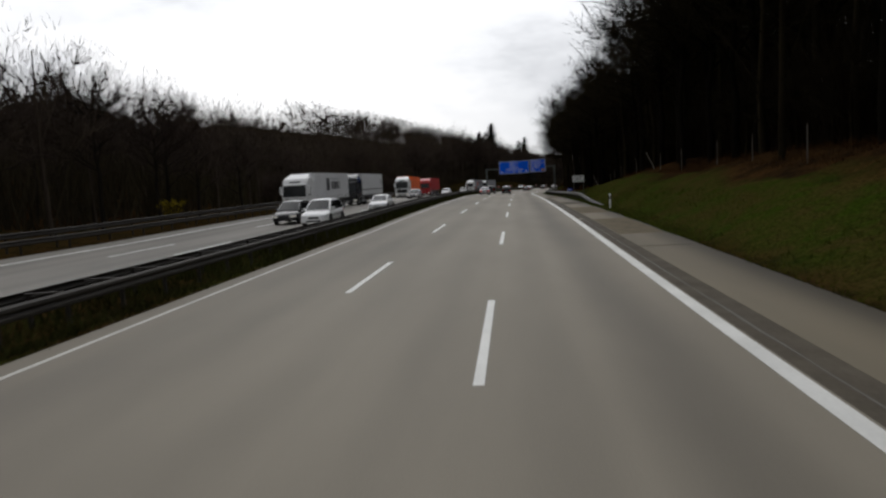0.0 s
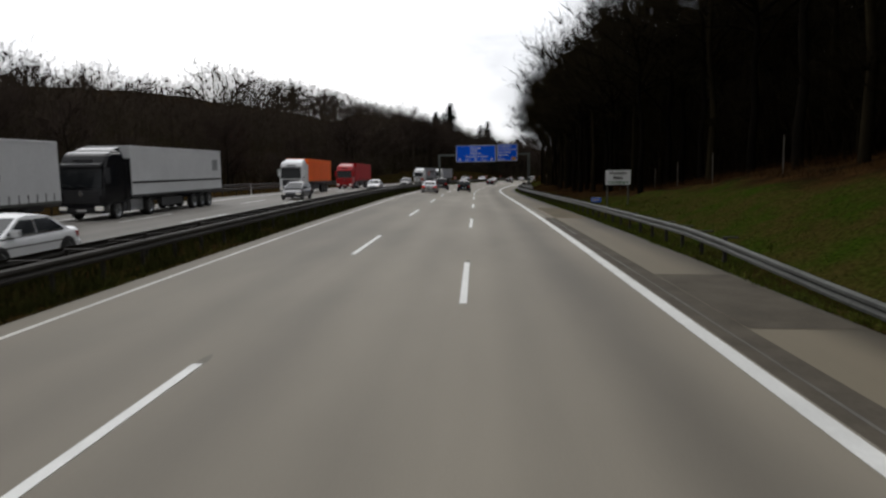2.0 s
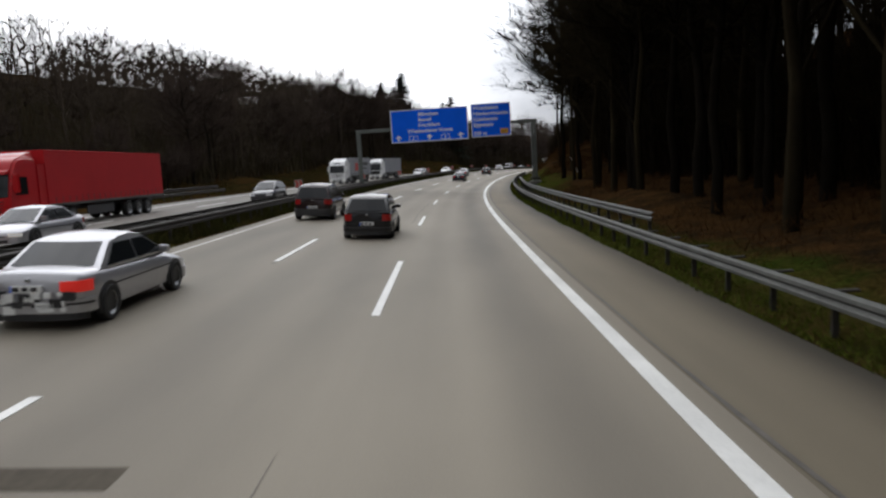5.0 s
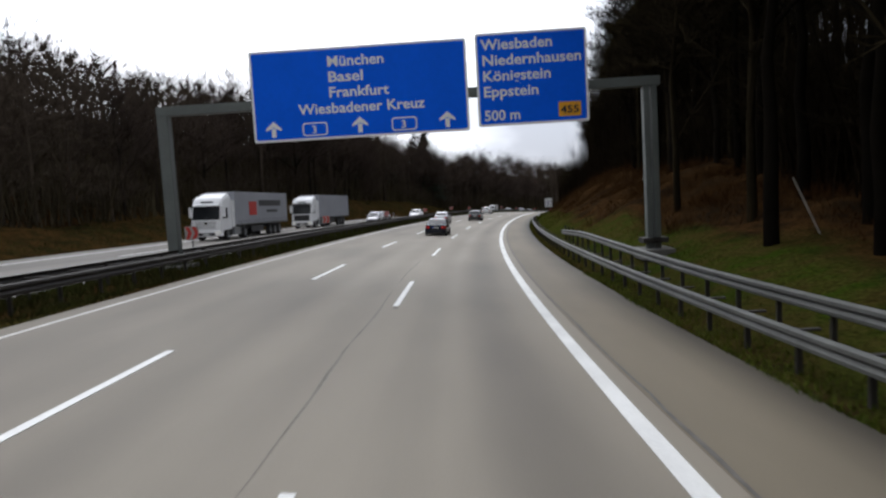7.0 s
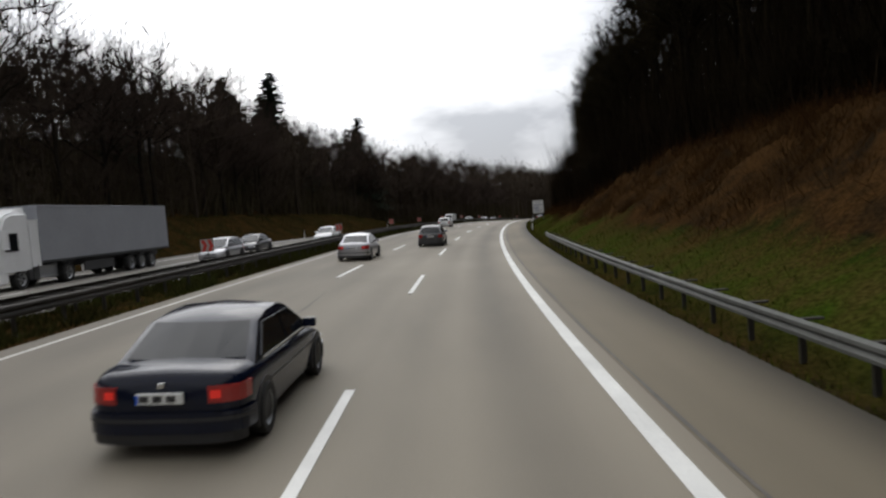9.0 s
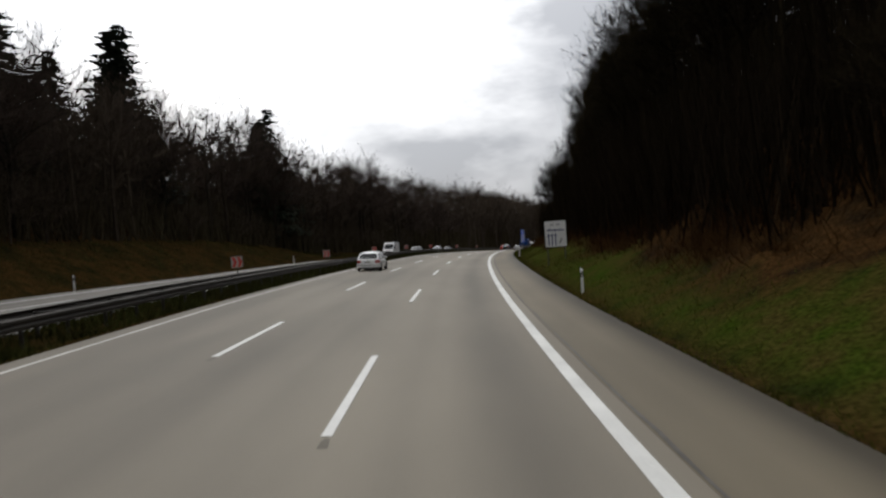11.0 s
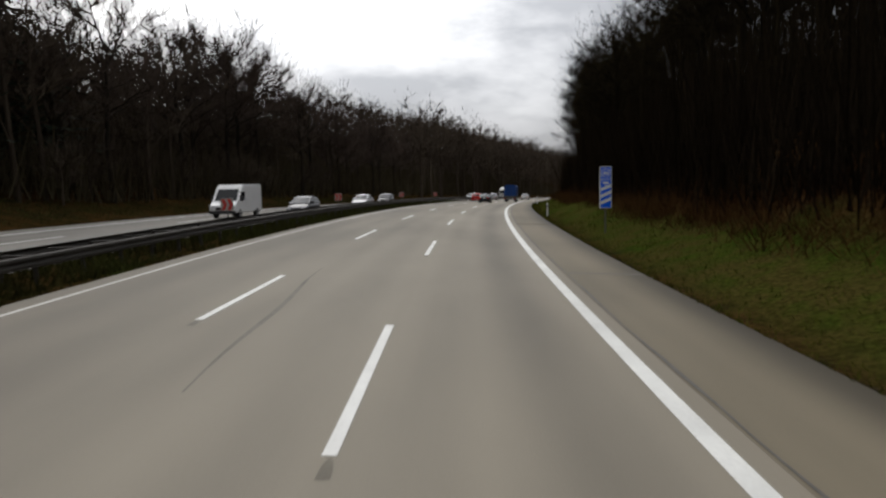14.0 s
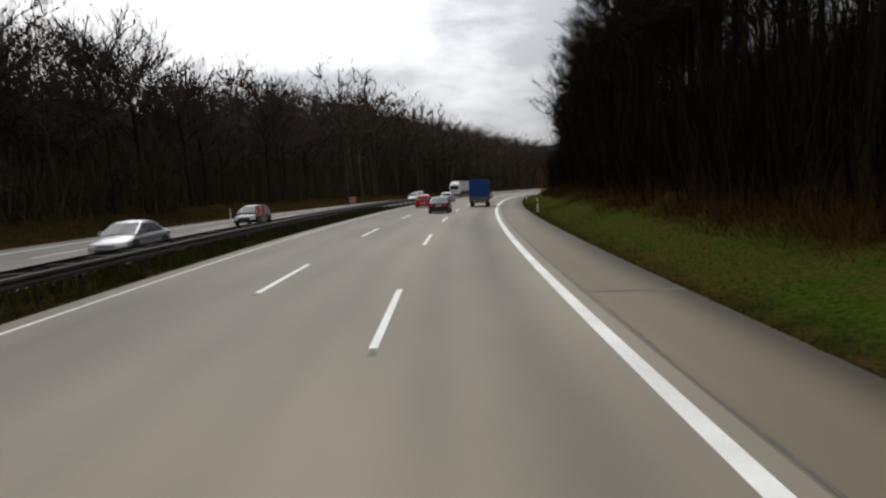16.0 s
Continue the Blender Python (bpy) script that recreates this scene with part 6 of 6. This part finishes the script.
SPRUCE_MESH = [(fast_mesh("trunk", a, b, M_BARK), fast_mesh("crown", c, d, M_NEEDLE)) for a, b, c, d in SPRUCE]

BARE_LABEL = ["leafless beech with a broad crown of fine twigs", "tall leafless forest tree, trunk and twigs darkened for shade", "low-branched leafless tree at the forest edge",
              "slender leafless tree with a high crown", "small leafless shrubby tree on the slope", "wide spreading leafless tree with dense brown twigs", "leafless tree reaching over the verge, darkened for shade"]


def plant(k, s, d, size, turn, conifer=False):
    meshes = (SPRUCE_MESH if conifer else BARE_MESH)[k]
    fat = size * (1.45 if conifer else 1.0)
    m = Matrix.Translation(spot(s, d)) @ Matrix.Rotation(turn, 4, "Z") @ Matrix.Diagonal((fat, fat, size * (0.94 + 0.12 * ((k * 7 + int(s)) % 5) / 5), 1))
    tree = new("spruce_tree" if conifer else "bare_tree")
    tree.matrix_world = m
    tagged(tree, "dark green spruce standing above bare trees" if conifer else BARE_LABEL[k], "tree", "forest along the motorway")
    for name, me in zip(("trunk", "crown"), meshes):
        part(name, me, None, tree)


rnd = random.Random(5)
NEAR, FAR = [], []


def sow(s0, s1, step, d0, d1, rows, sizes, kinds, near_rows):
    for r in range(rows):
        d = d0 + (d1 - d0) * (r + 0.5) / rows
        s = s0 + rnd.random() * step
        while s < s1:
            item = (rnd.choice(kinds), s + rnd.uniform(-1.5, 1.5), d + rnd.uniform(-0.45, 0.45) * (d1 - d0) / rows, rnd.uniform(*sizes), rnd.random() * 6.283)
            (NEAR if r < near_rows else FAR).append(item)
            s += step * rnd.uniform(0.7, 1.3)


# beside the oncoming carriageway
sow(18, 78, 4.5, -29.0, -33, 1, (0.72, 0.90), [0, 2, 5], 1)
sow(78, 200, 5.0, -29.0, -34, 1, (0.55, 0.80), [2, 4, 4], 1)
sow(40, 105, 6.0, -36, -44, 1, (0.74, 0.90), [0, 2, 5], 1)
sow(200, 260, 5.0, -32.0, -36, 1, (1.0, 1.24), [0, 2, 2, 5], 1)
sow(260, 345, 5.0, -32.0, -36, 1, (1.12, 1.36), [0, 2, 2, 5], 1)
sow(345, 400, 5.5, -32.5, -37, 1, (1.18, 1.4), [0, 2, 5, 5], 1)
sow(400, 466, 6.0, -32.5, -37, 1, (1.36, 1.58), [0, 2, 5, 5], 1)
sow(466, 530, 6.0, -32.5, -37, 1, (1.08, 1.28), [0, 2, 5, 5], 1)
sow(200, 470, 6.0, -32.0, -36, 1, (0.6, 0.9), [4], 0)
sow(530, 800, 6.0, -29, -36, 1, (1.75, 2.0), [0, 2, 5], 0)
sow(175, 250, 5.5, -35, -105, 6, (0.82, 1.04), [0, 2, 2, 5], 0)
sow(25, 175, 5.0, -35, -105, 8, (0.57, 0.76), [0, 2, 2, 5], 0)
sow(30, 230, 3.0, -76, -106, 3, (0.6, 0.78), [2, 4, 2], 0)
sow(250, 370, 6.5, -37, -95, 5, (1.02, 1.22), [0, 1, 2, 5], 0)
sow(370, 460, 6.5, -37, -95, 5, (0.95, 1.18), [0, 1, 2, 5], 0)
sow(440, 545, 6.5, -37, -90, 5, (0.95, 1.15), [0, 1, 2, 5], 0)
sow(545, 850, 6.5, -36, -90, 5, (1.42, 1.68), [0, 1, 2, 5], 0)
sow(800, 1200, 8.0, -28, -60, 3, (1.4, 1.65), [0, 2, 5], 0)
sow(205, 470, 4.6, -37, -50, 2, (0.8, 1.05), [2, 4, 2], 0)
sow(240, 480, 5.0, -80, -100, 2, (1.15, 1.4), [2, 5], 0)
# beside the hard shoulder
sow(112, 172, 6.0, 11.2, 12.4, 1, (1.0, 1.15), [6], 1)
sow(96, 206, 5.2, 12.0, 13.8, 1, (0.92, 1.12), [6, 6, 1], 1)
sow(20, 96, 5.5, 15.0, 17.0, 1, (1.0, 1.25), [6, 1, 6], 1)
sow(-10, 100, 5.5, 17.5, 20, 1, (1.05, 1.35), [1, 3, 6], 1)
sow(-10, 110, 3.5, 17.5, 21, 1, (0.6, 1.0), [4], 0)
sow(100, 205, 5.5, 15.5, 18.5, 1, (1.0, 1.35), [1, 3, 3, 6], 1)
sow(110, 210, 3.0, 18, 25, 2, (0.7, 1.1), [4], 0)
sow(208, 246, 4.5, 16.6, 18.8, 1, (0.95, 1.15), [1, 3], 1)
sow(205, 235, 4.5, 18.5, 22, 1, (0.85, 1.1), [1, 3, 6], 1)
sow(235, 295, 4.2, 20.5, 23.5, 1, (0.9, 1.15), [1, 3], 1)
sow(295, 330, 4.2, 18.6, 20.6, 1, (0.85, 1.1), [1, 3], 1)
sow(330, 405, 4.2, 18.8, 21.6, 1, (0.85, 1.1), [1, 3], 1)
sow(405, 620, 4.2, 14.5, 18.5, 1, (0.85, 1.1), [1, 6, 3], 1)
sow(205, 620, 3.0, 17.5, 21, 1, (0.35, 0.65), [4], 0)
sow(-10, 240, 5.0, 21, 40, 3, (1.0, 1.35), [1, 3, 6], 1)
# two deep sowings added only to close sky gaps behind the front trees
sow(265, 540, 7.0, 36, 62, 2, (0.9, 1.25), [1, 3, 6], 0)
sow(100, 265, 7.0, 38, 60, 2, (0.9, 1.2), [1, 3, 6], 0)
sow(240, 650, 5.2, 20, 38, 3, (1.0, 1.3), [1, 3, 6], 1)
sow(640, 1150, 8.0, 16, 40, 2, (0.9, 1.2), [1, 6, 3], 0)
# oversized hidden rows, added as a screen against sky higher up
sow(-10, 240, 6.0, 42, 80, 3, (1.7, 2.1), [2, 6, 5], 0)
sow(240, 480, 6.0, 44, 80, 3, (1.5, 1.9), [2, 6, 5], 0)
SPRUCES = [(0, 384, -37, 1.0), (1, 358, -47, 1.05), (0, 352, -52, 0.95), (1, 366, -53, 0.85), (0, 345, -58, 0.8), (1, 410, -50, 0.9), (0, 300, -44, 0.75), (1, 455, -46, 0.8), (0, 334, -45, 0.98), (1, 362, -48, 1.03), (1, 399, -42, 1.05)]
for k, s, d, size in SPRUCES:
    plant(k, s, d, size, s, True)
plant(6, 282.7, 12.8, 0.27, 1.0)
rnd.shuffle(NEAR)
for item in NEAR[:285]:
    plant(*item)
FAR += NEAR[285:]


THIN, DISTANT = [], []
for k in SHAPES:
    for store, twigs, stout in ((THIN, 1150, 0.8), (DISTANT, 430, 1.75)):
        a, b, c, d = bare_tree(*k, twigs, True, stout)
        store.append((np.concatenate([a, c]), np.concatenate([b, d + len(a)])))


def far_wood(items, material, label):
    """The depth of the woods as one mass of thinner trees."""
    verts, tris, o = [], [], 0
    for k, s, d, size, turn in items:
        v, t = (THIN if s < 490 and abs(d + 6) < 46 else DISTANT)[k]
        p = spot(s, d)
        c, q = math.cos(turn) * size, math.sin(turn) * size
        w = np.stack([v[:, 0] * c - v[:, 1] * q + p.x, v[:, 0] * q + v[:, 1] * c + p.y, v[:, 2] * size + p.z], 1)
        verts.append(w)
        tris.append(t + o)
        o += len(w)
    ob = new("woodland", fast_mesh("woodland", np.concatenate(verts), np.concatenate(tris), material))
    tagged(ob, label, "woodland", kind="stuff")


far_wood([k for k in FAR if k[2] < 0], M_WOOD, "deep leafless brown beech woodland on the hillside")
# the right side's forest shade is painted into this twig colour
far_wood([k for k in FAR if k[2] > 0], M_SHADE_TWIG, "dense leafless woodland above the verge, darkened for shade")


# ---- scrub and grass ----
M_WEED = mat("dead_weeds", (0.040, 0.032, 0.014), 0.9, spread=0.4, size=0.2, island=0.5, tint=(0.042, 0.054, 0.013), gloss=0.0)
def tufts(name, count, place, tall, wide, material, label, category, seed, lean=0.5):
    """Blades or stalks scattered by place(u, v) -> (s, d), each one thin triangle."""
    r = np.random.RandomState(seed)
    s, d, big = place(r, count)
    x, y, z, h, c = along(s)
    base = np.stack([x + d * np.cos(h), y - d * np.sin(h), height(s, d) - 0.03], 1)
    an = r.uniform(0, 6.283, count)
    side = np.stack([np.cos(an), np.sin(an), np.zeros(count)], 1) * (wide * r.uniform(0.5, 1.3, count))[:, None]
    tip = np.stack([*np.clip(r.normal(0, lean, (2, count)), -1.8 * lean, 1.8 * lean), np.ones(count)], 1) * (tall * big * r.uniform(0.5, 1.2, count))[:, None]
    v = np.stack([base - side, base + side, base + tip], 1).reshape(-1, 3)
    ob = new(name, fast_mesh(name, v, np.arange(count * 3).reshape(-1, 3), material))
    tagged(ob, label, category, kind="stuff")


def verge(r, n):
    s = r.uniform(0, 470, n)
    d = 6.72 + np.where((s > 98) & (s < 182), 2.3, 3.9) * r.power(0.7, n)
    return s, d, 0.5 + 0.8 * r.rand(n)


def median_strip(r, n):
    s = r.uniform(-5, 470, n)
    d = np.where(r.rand(n) < 0.6, r.uniform(EDGE_L - 0.75, EDGE_L - 0.02, n), r.uniform(-11.0, -9.0, n))
    keep = 0.35 + 0.65 * (np.sin(s * 0.21) + np.sin(s * 0.083 + 1) > -0.3)
    return s, d, keep * (0.5 + 0.8 * r.rand(n))


def bank(r, n):
    k = 900
    cs = r.uniform(196, 520, k)
    cd = 10.4 + np.where(cs < 290, 9.0, 3.2) * r.power(1.2, k)
    i = r.randint(0, k, n)
    size = (0.5 + 1.1 * r.rand(k))[i]
    return cs[i] + r.normal(0, 0.9, n) * size, np.clip(cd[i] + r.normal(0, 0.6, n) * size, 9.6, 24), size


def left_bank(r, n):
    s = r.uniform(180, 470, n)
    return s, -25.8 - 6.5 * r.rand(n), 0.4 + 0.9 * r.rand(n)


def wood_floor(r, n):
    s = r.uniform(-5, 205, n)
    low = np.where((s > 100) & (s < 178), 9.0, 13.5)
    return s, low + (22.5 - low) * r.rand(n), 0.4 + 0.9 * r.rand(n)


def edge_dirt(r, n):
    s = r.uniform(-8, 470, n)
    ragged = 0.22 * np.sin(s * 0.9) + 0.16 * np.sin(s * 2.3 + 1) + 0.2 * np.sin(s * 0.23)
    return s, 6.78 + ragged - np.abs(r.normal(0, 0.34, n)) * (0.5 + 0.5 * np.sin(s * 0.37) ** 2), 0.5 + 0.8 * r.rand(n)


M_DIRT = mat("soil_and_leaf_bits", (0.040, 0.030, 0.018), 0.95, spread=0.4, size=0.6, island=0.45, tint=(0.062, 0.047, 0.027), gloss=0.0)
tufts("edge_dirt", 60000, edge_dirt, 0.018, 0.040, M_DIRT, "soil, moss and leaf bits washed over the shoulder's edge", "dirt", 12, 1.6)
tufts("verge_grass", 80000, verge, 0.16, 0.012, M_GRASS, "short uneven green grass beside the hard shoulder", "grass", 1)
def rail_foot(r, n):
    s = r.uniform(20, 195, n)
    return s, 6.74 + 0.1 * np.sin(s * 0.7) + 1.0 * r.power(0.8, n), 0.5 + 0.8 * r.rand(n)


# fresh green strip, its colour lifted to offset the shade under the rail
M_FRESH_LIFTED = mat("lifted_fresh_grass", (0.084, 0.132, 0.017), 0.8, spread=0.35, size=0.3, island=0.4, tint=(0.085, 0.086, 0.020), gloss=0.0)
tufts("rail_foot_grass", 36000, rail_foot, 0.13, 0.014, M_FRESH_LIFTED, "fresh green grass along the foot of the guard rail, colour lifted against its shade", "grass", 21)
tufts("median_grass", 45000, median_strip, 0.20, 0.014, M_WEED, "ragged dull grass and weeds in the median", "grass", 2)
tufts("bank_scrub", 110000, bank, 0.75, 0.012, M_SCRUB, "rust-brown dead bramble scrub on the steep bank", "scrub", 3, 0.75)
tufts("slope_scrub", 40000, left_bank, 0.35, 0.018, M_WEED, "olive-brown dry grass and weeds on the far slope", "scrub", 4, 0.6)
def left_thicket(r, n):
    s = r.uniform(10, 760, n)
    d = -32.5 - 75 * r.power(0.8, n)
    return s, d, 0.5 + 0.8 * r.rand(n)


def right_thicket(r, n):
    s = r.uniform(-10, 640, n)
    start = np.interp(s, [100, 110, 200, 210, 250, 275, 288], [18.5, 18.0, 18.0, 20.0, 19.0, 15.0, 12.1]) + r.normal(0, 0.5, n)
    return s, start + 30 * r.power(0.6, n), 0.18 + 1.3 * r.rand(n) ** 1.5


M_THICKET = mat("thicket_stems", (0.060, 0.045, 0.031), 0.9, spread=0.4, size=0.05, island=0.35, tint=(0.050, 0.046, 0.025), gloss=0.0)
tufts("thicket", 120000, left_thicket, 6.0, 0.075, M_THICKET, "dense brown undergrowth stems on the wooded slope", "undergrowth", 6, 0.22)
# stems like the left thicket's, their colour lowered to stand for forest shade
M_SHADE_STEM = mat("shaded_brushwood", (0.013, 0.0095, 0.006), 0.9, spread=0.4, size=0.12, island=0.5, gloss=0.0)
tufts("thicket", 170000, right_thicket, 6.5, 0.040, M_SHADE_STEM, "dense undergrowth between the trunks, darkened for shade", "undergrowth", 7, 0.2)
tufts("wood_edge_scrub", 45000, wood_floor, 0.5, 0.013, M_SCRUB, "brown leaf litter and bramble under the trees", "scrub", 5, 0.7)


def median_weeds(r, n):
    s = r.uniform(-5, 470, n)
    return s, r.uniform(-10.9, LINE_L - 1.55, n), 0.6 + 0.6 * r.rand(n)


def rail_growth(r, n):
    k = 700
    cs, i = r.uniform(-5, 470, k), r.randint(0, k, n)
    big = (0.35 + 0.9 * r.rand(k))[i]
    return cs[i] + r.normal(0, 0.55, n), LINE_L - 1.05 + r.normal(0, 0.16, n), big


tufts("rail_weeds", 50000, rail_growth, 0.40, 0.016, M_WEED, "clumps of dull weeds growing under the median rail", "weeds", 11, 0.4)
tufts("median_weeds", 60000, median_weeds, 0.48, 0.022, M_WEED, "dark dead weeds standing between the median rails", "weeds", 8, 0.35)


# ---- a shrub in early flower ----
def shrub(s, d, tall):
    g = thing("flowering_shrub", upright(s, d), "bushy shrub with yellow early spring flowers beside the far rail", "shrub")
    rnd_ = random.Random(9)
    bm, tv, tf = bmesh.new(), [], []
    for i in range(26):
        an, out = rnd_.random() * 6.283, rnd_.uniform(0.3, 1.5)
        path = [Vector((math.cos(an) * out * u, math.sin(an) * out * u, tall * (1.5 * u - 0.5 * u * u) * rnd_.uniform(0.85, 1.05))) for u in (0, 0.35, 0.7, 1.0)]
        v, f = tube(path, [0.02, 0.015, 0.01, 0.004], 3)
        vs = [bm.verts.new(p) for p in v]
        for t in f:
            bm.faces.new([vs[k] for k in t])
        for k in range(46):
            u = rnd_.uniform(0.25, 1) * 2.999
            c = path[int(u)].lerp(path[int(u) + 1], u % 1) + Vector((rnd_.gauss(0, 0.09), rnd_.gauss(0, 0.09), rnd_.gauss(0, 0.09)))
            o = len(tv)
            tv += [tuple(c + Vector((rnd_.gauss(0, 0.045), rnd_.gauss(0, 0.045), rnd_.gauss(0, 0.045)))) for _ in range(3)]
            tf.append((o, o + 1, o + 2))
    part("stems", bm, M_BARK, g)
    part("flowers", fast_mesh("flowers", tv, tf, mat("yellow_flowers", (0.20, 0.15, 0.012), 0.8, spread=0.4, size=1.5, island=0.5, gloss=0.0)), None, g, "yellow flower sprays")


shrub(48.5, -27.4, 2.1)


# ---- the far ridge ----
def ridge():
    verts, faces, n = [], [], 60
    for i in range(n + 1):
        a = radians(-30 + 100 * i / n)
        r = 2400 + 200 * noise.noise(Vector((i * 0.13, 0, 3)))
        x, y = r * math.sin(a), r * math.cos(a)
        h = -20 + 22 * (0.5 + 0.5 * noise.noise(Vector((i * 0.11, 2, 0)))) + 5 * noise.noise(Vector((i * 0.7, 5, 0)))
        verts += [(x * 0.82, y * 0.82, -60), (x, y, h), (x * 1.15, y * 1.15, -60)]
    for i in range(n):
        for k in range(2):
            q = i * 3 + k
            faces.append((q, q + 1, q + 4, q + 3))
    # the distance haze is put into the ridge's blue-grey base colour
    me = mesh_of("backdrop", verts, faces, mat("hazy_wooded_ridge", (0.040, 0.046, 0.056), 0.95, spread=0.2, size=0.004, gloss=0.0))
    tagged(new("backdrop", me), "hazy blue wooded ridge on the horizon", "hill", kind="structure")


ridge()
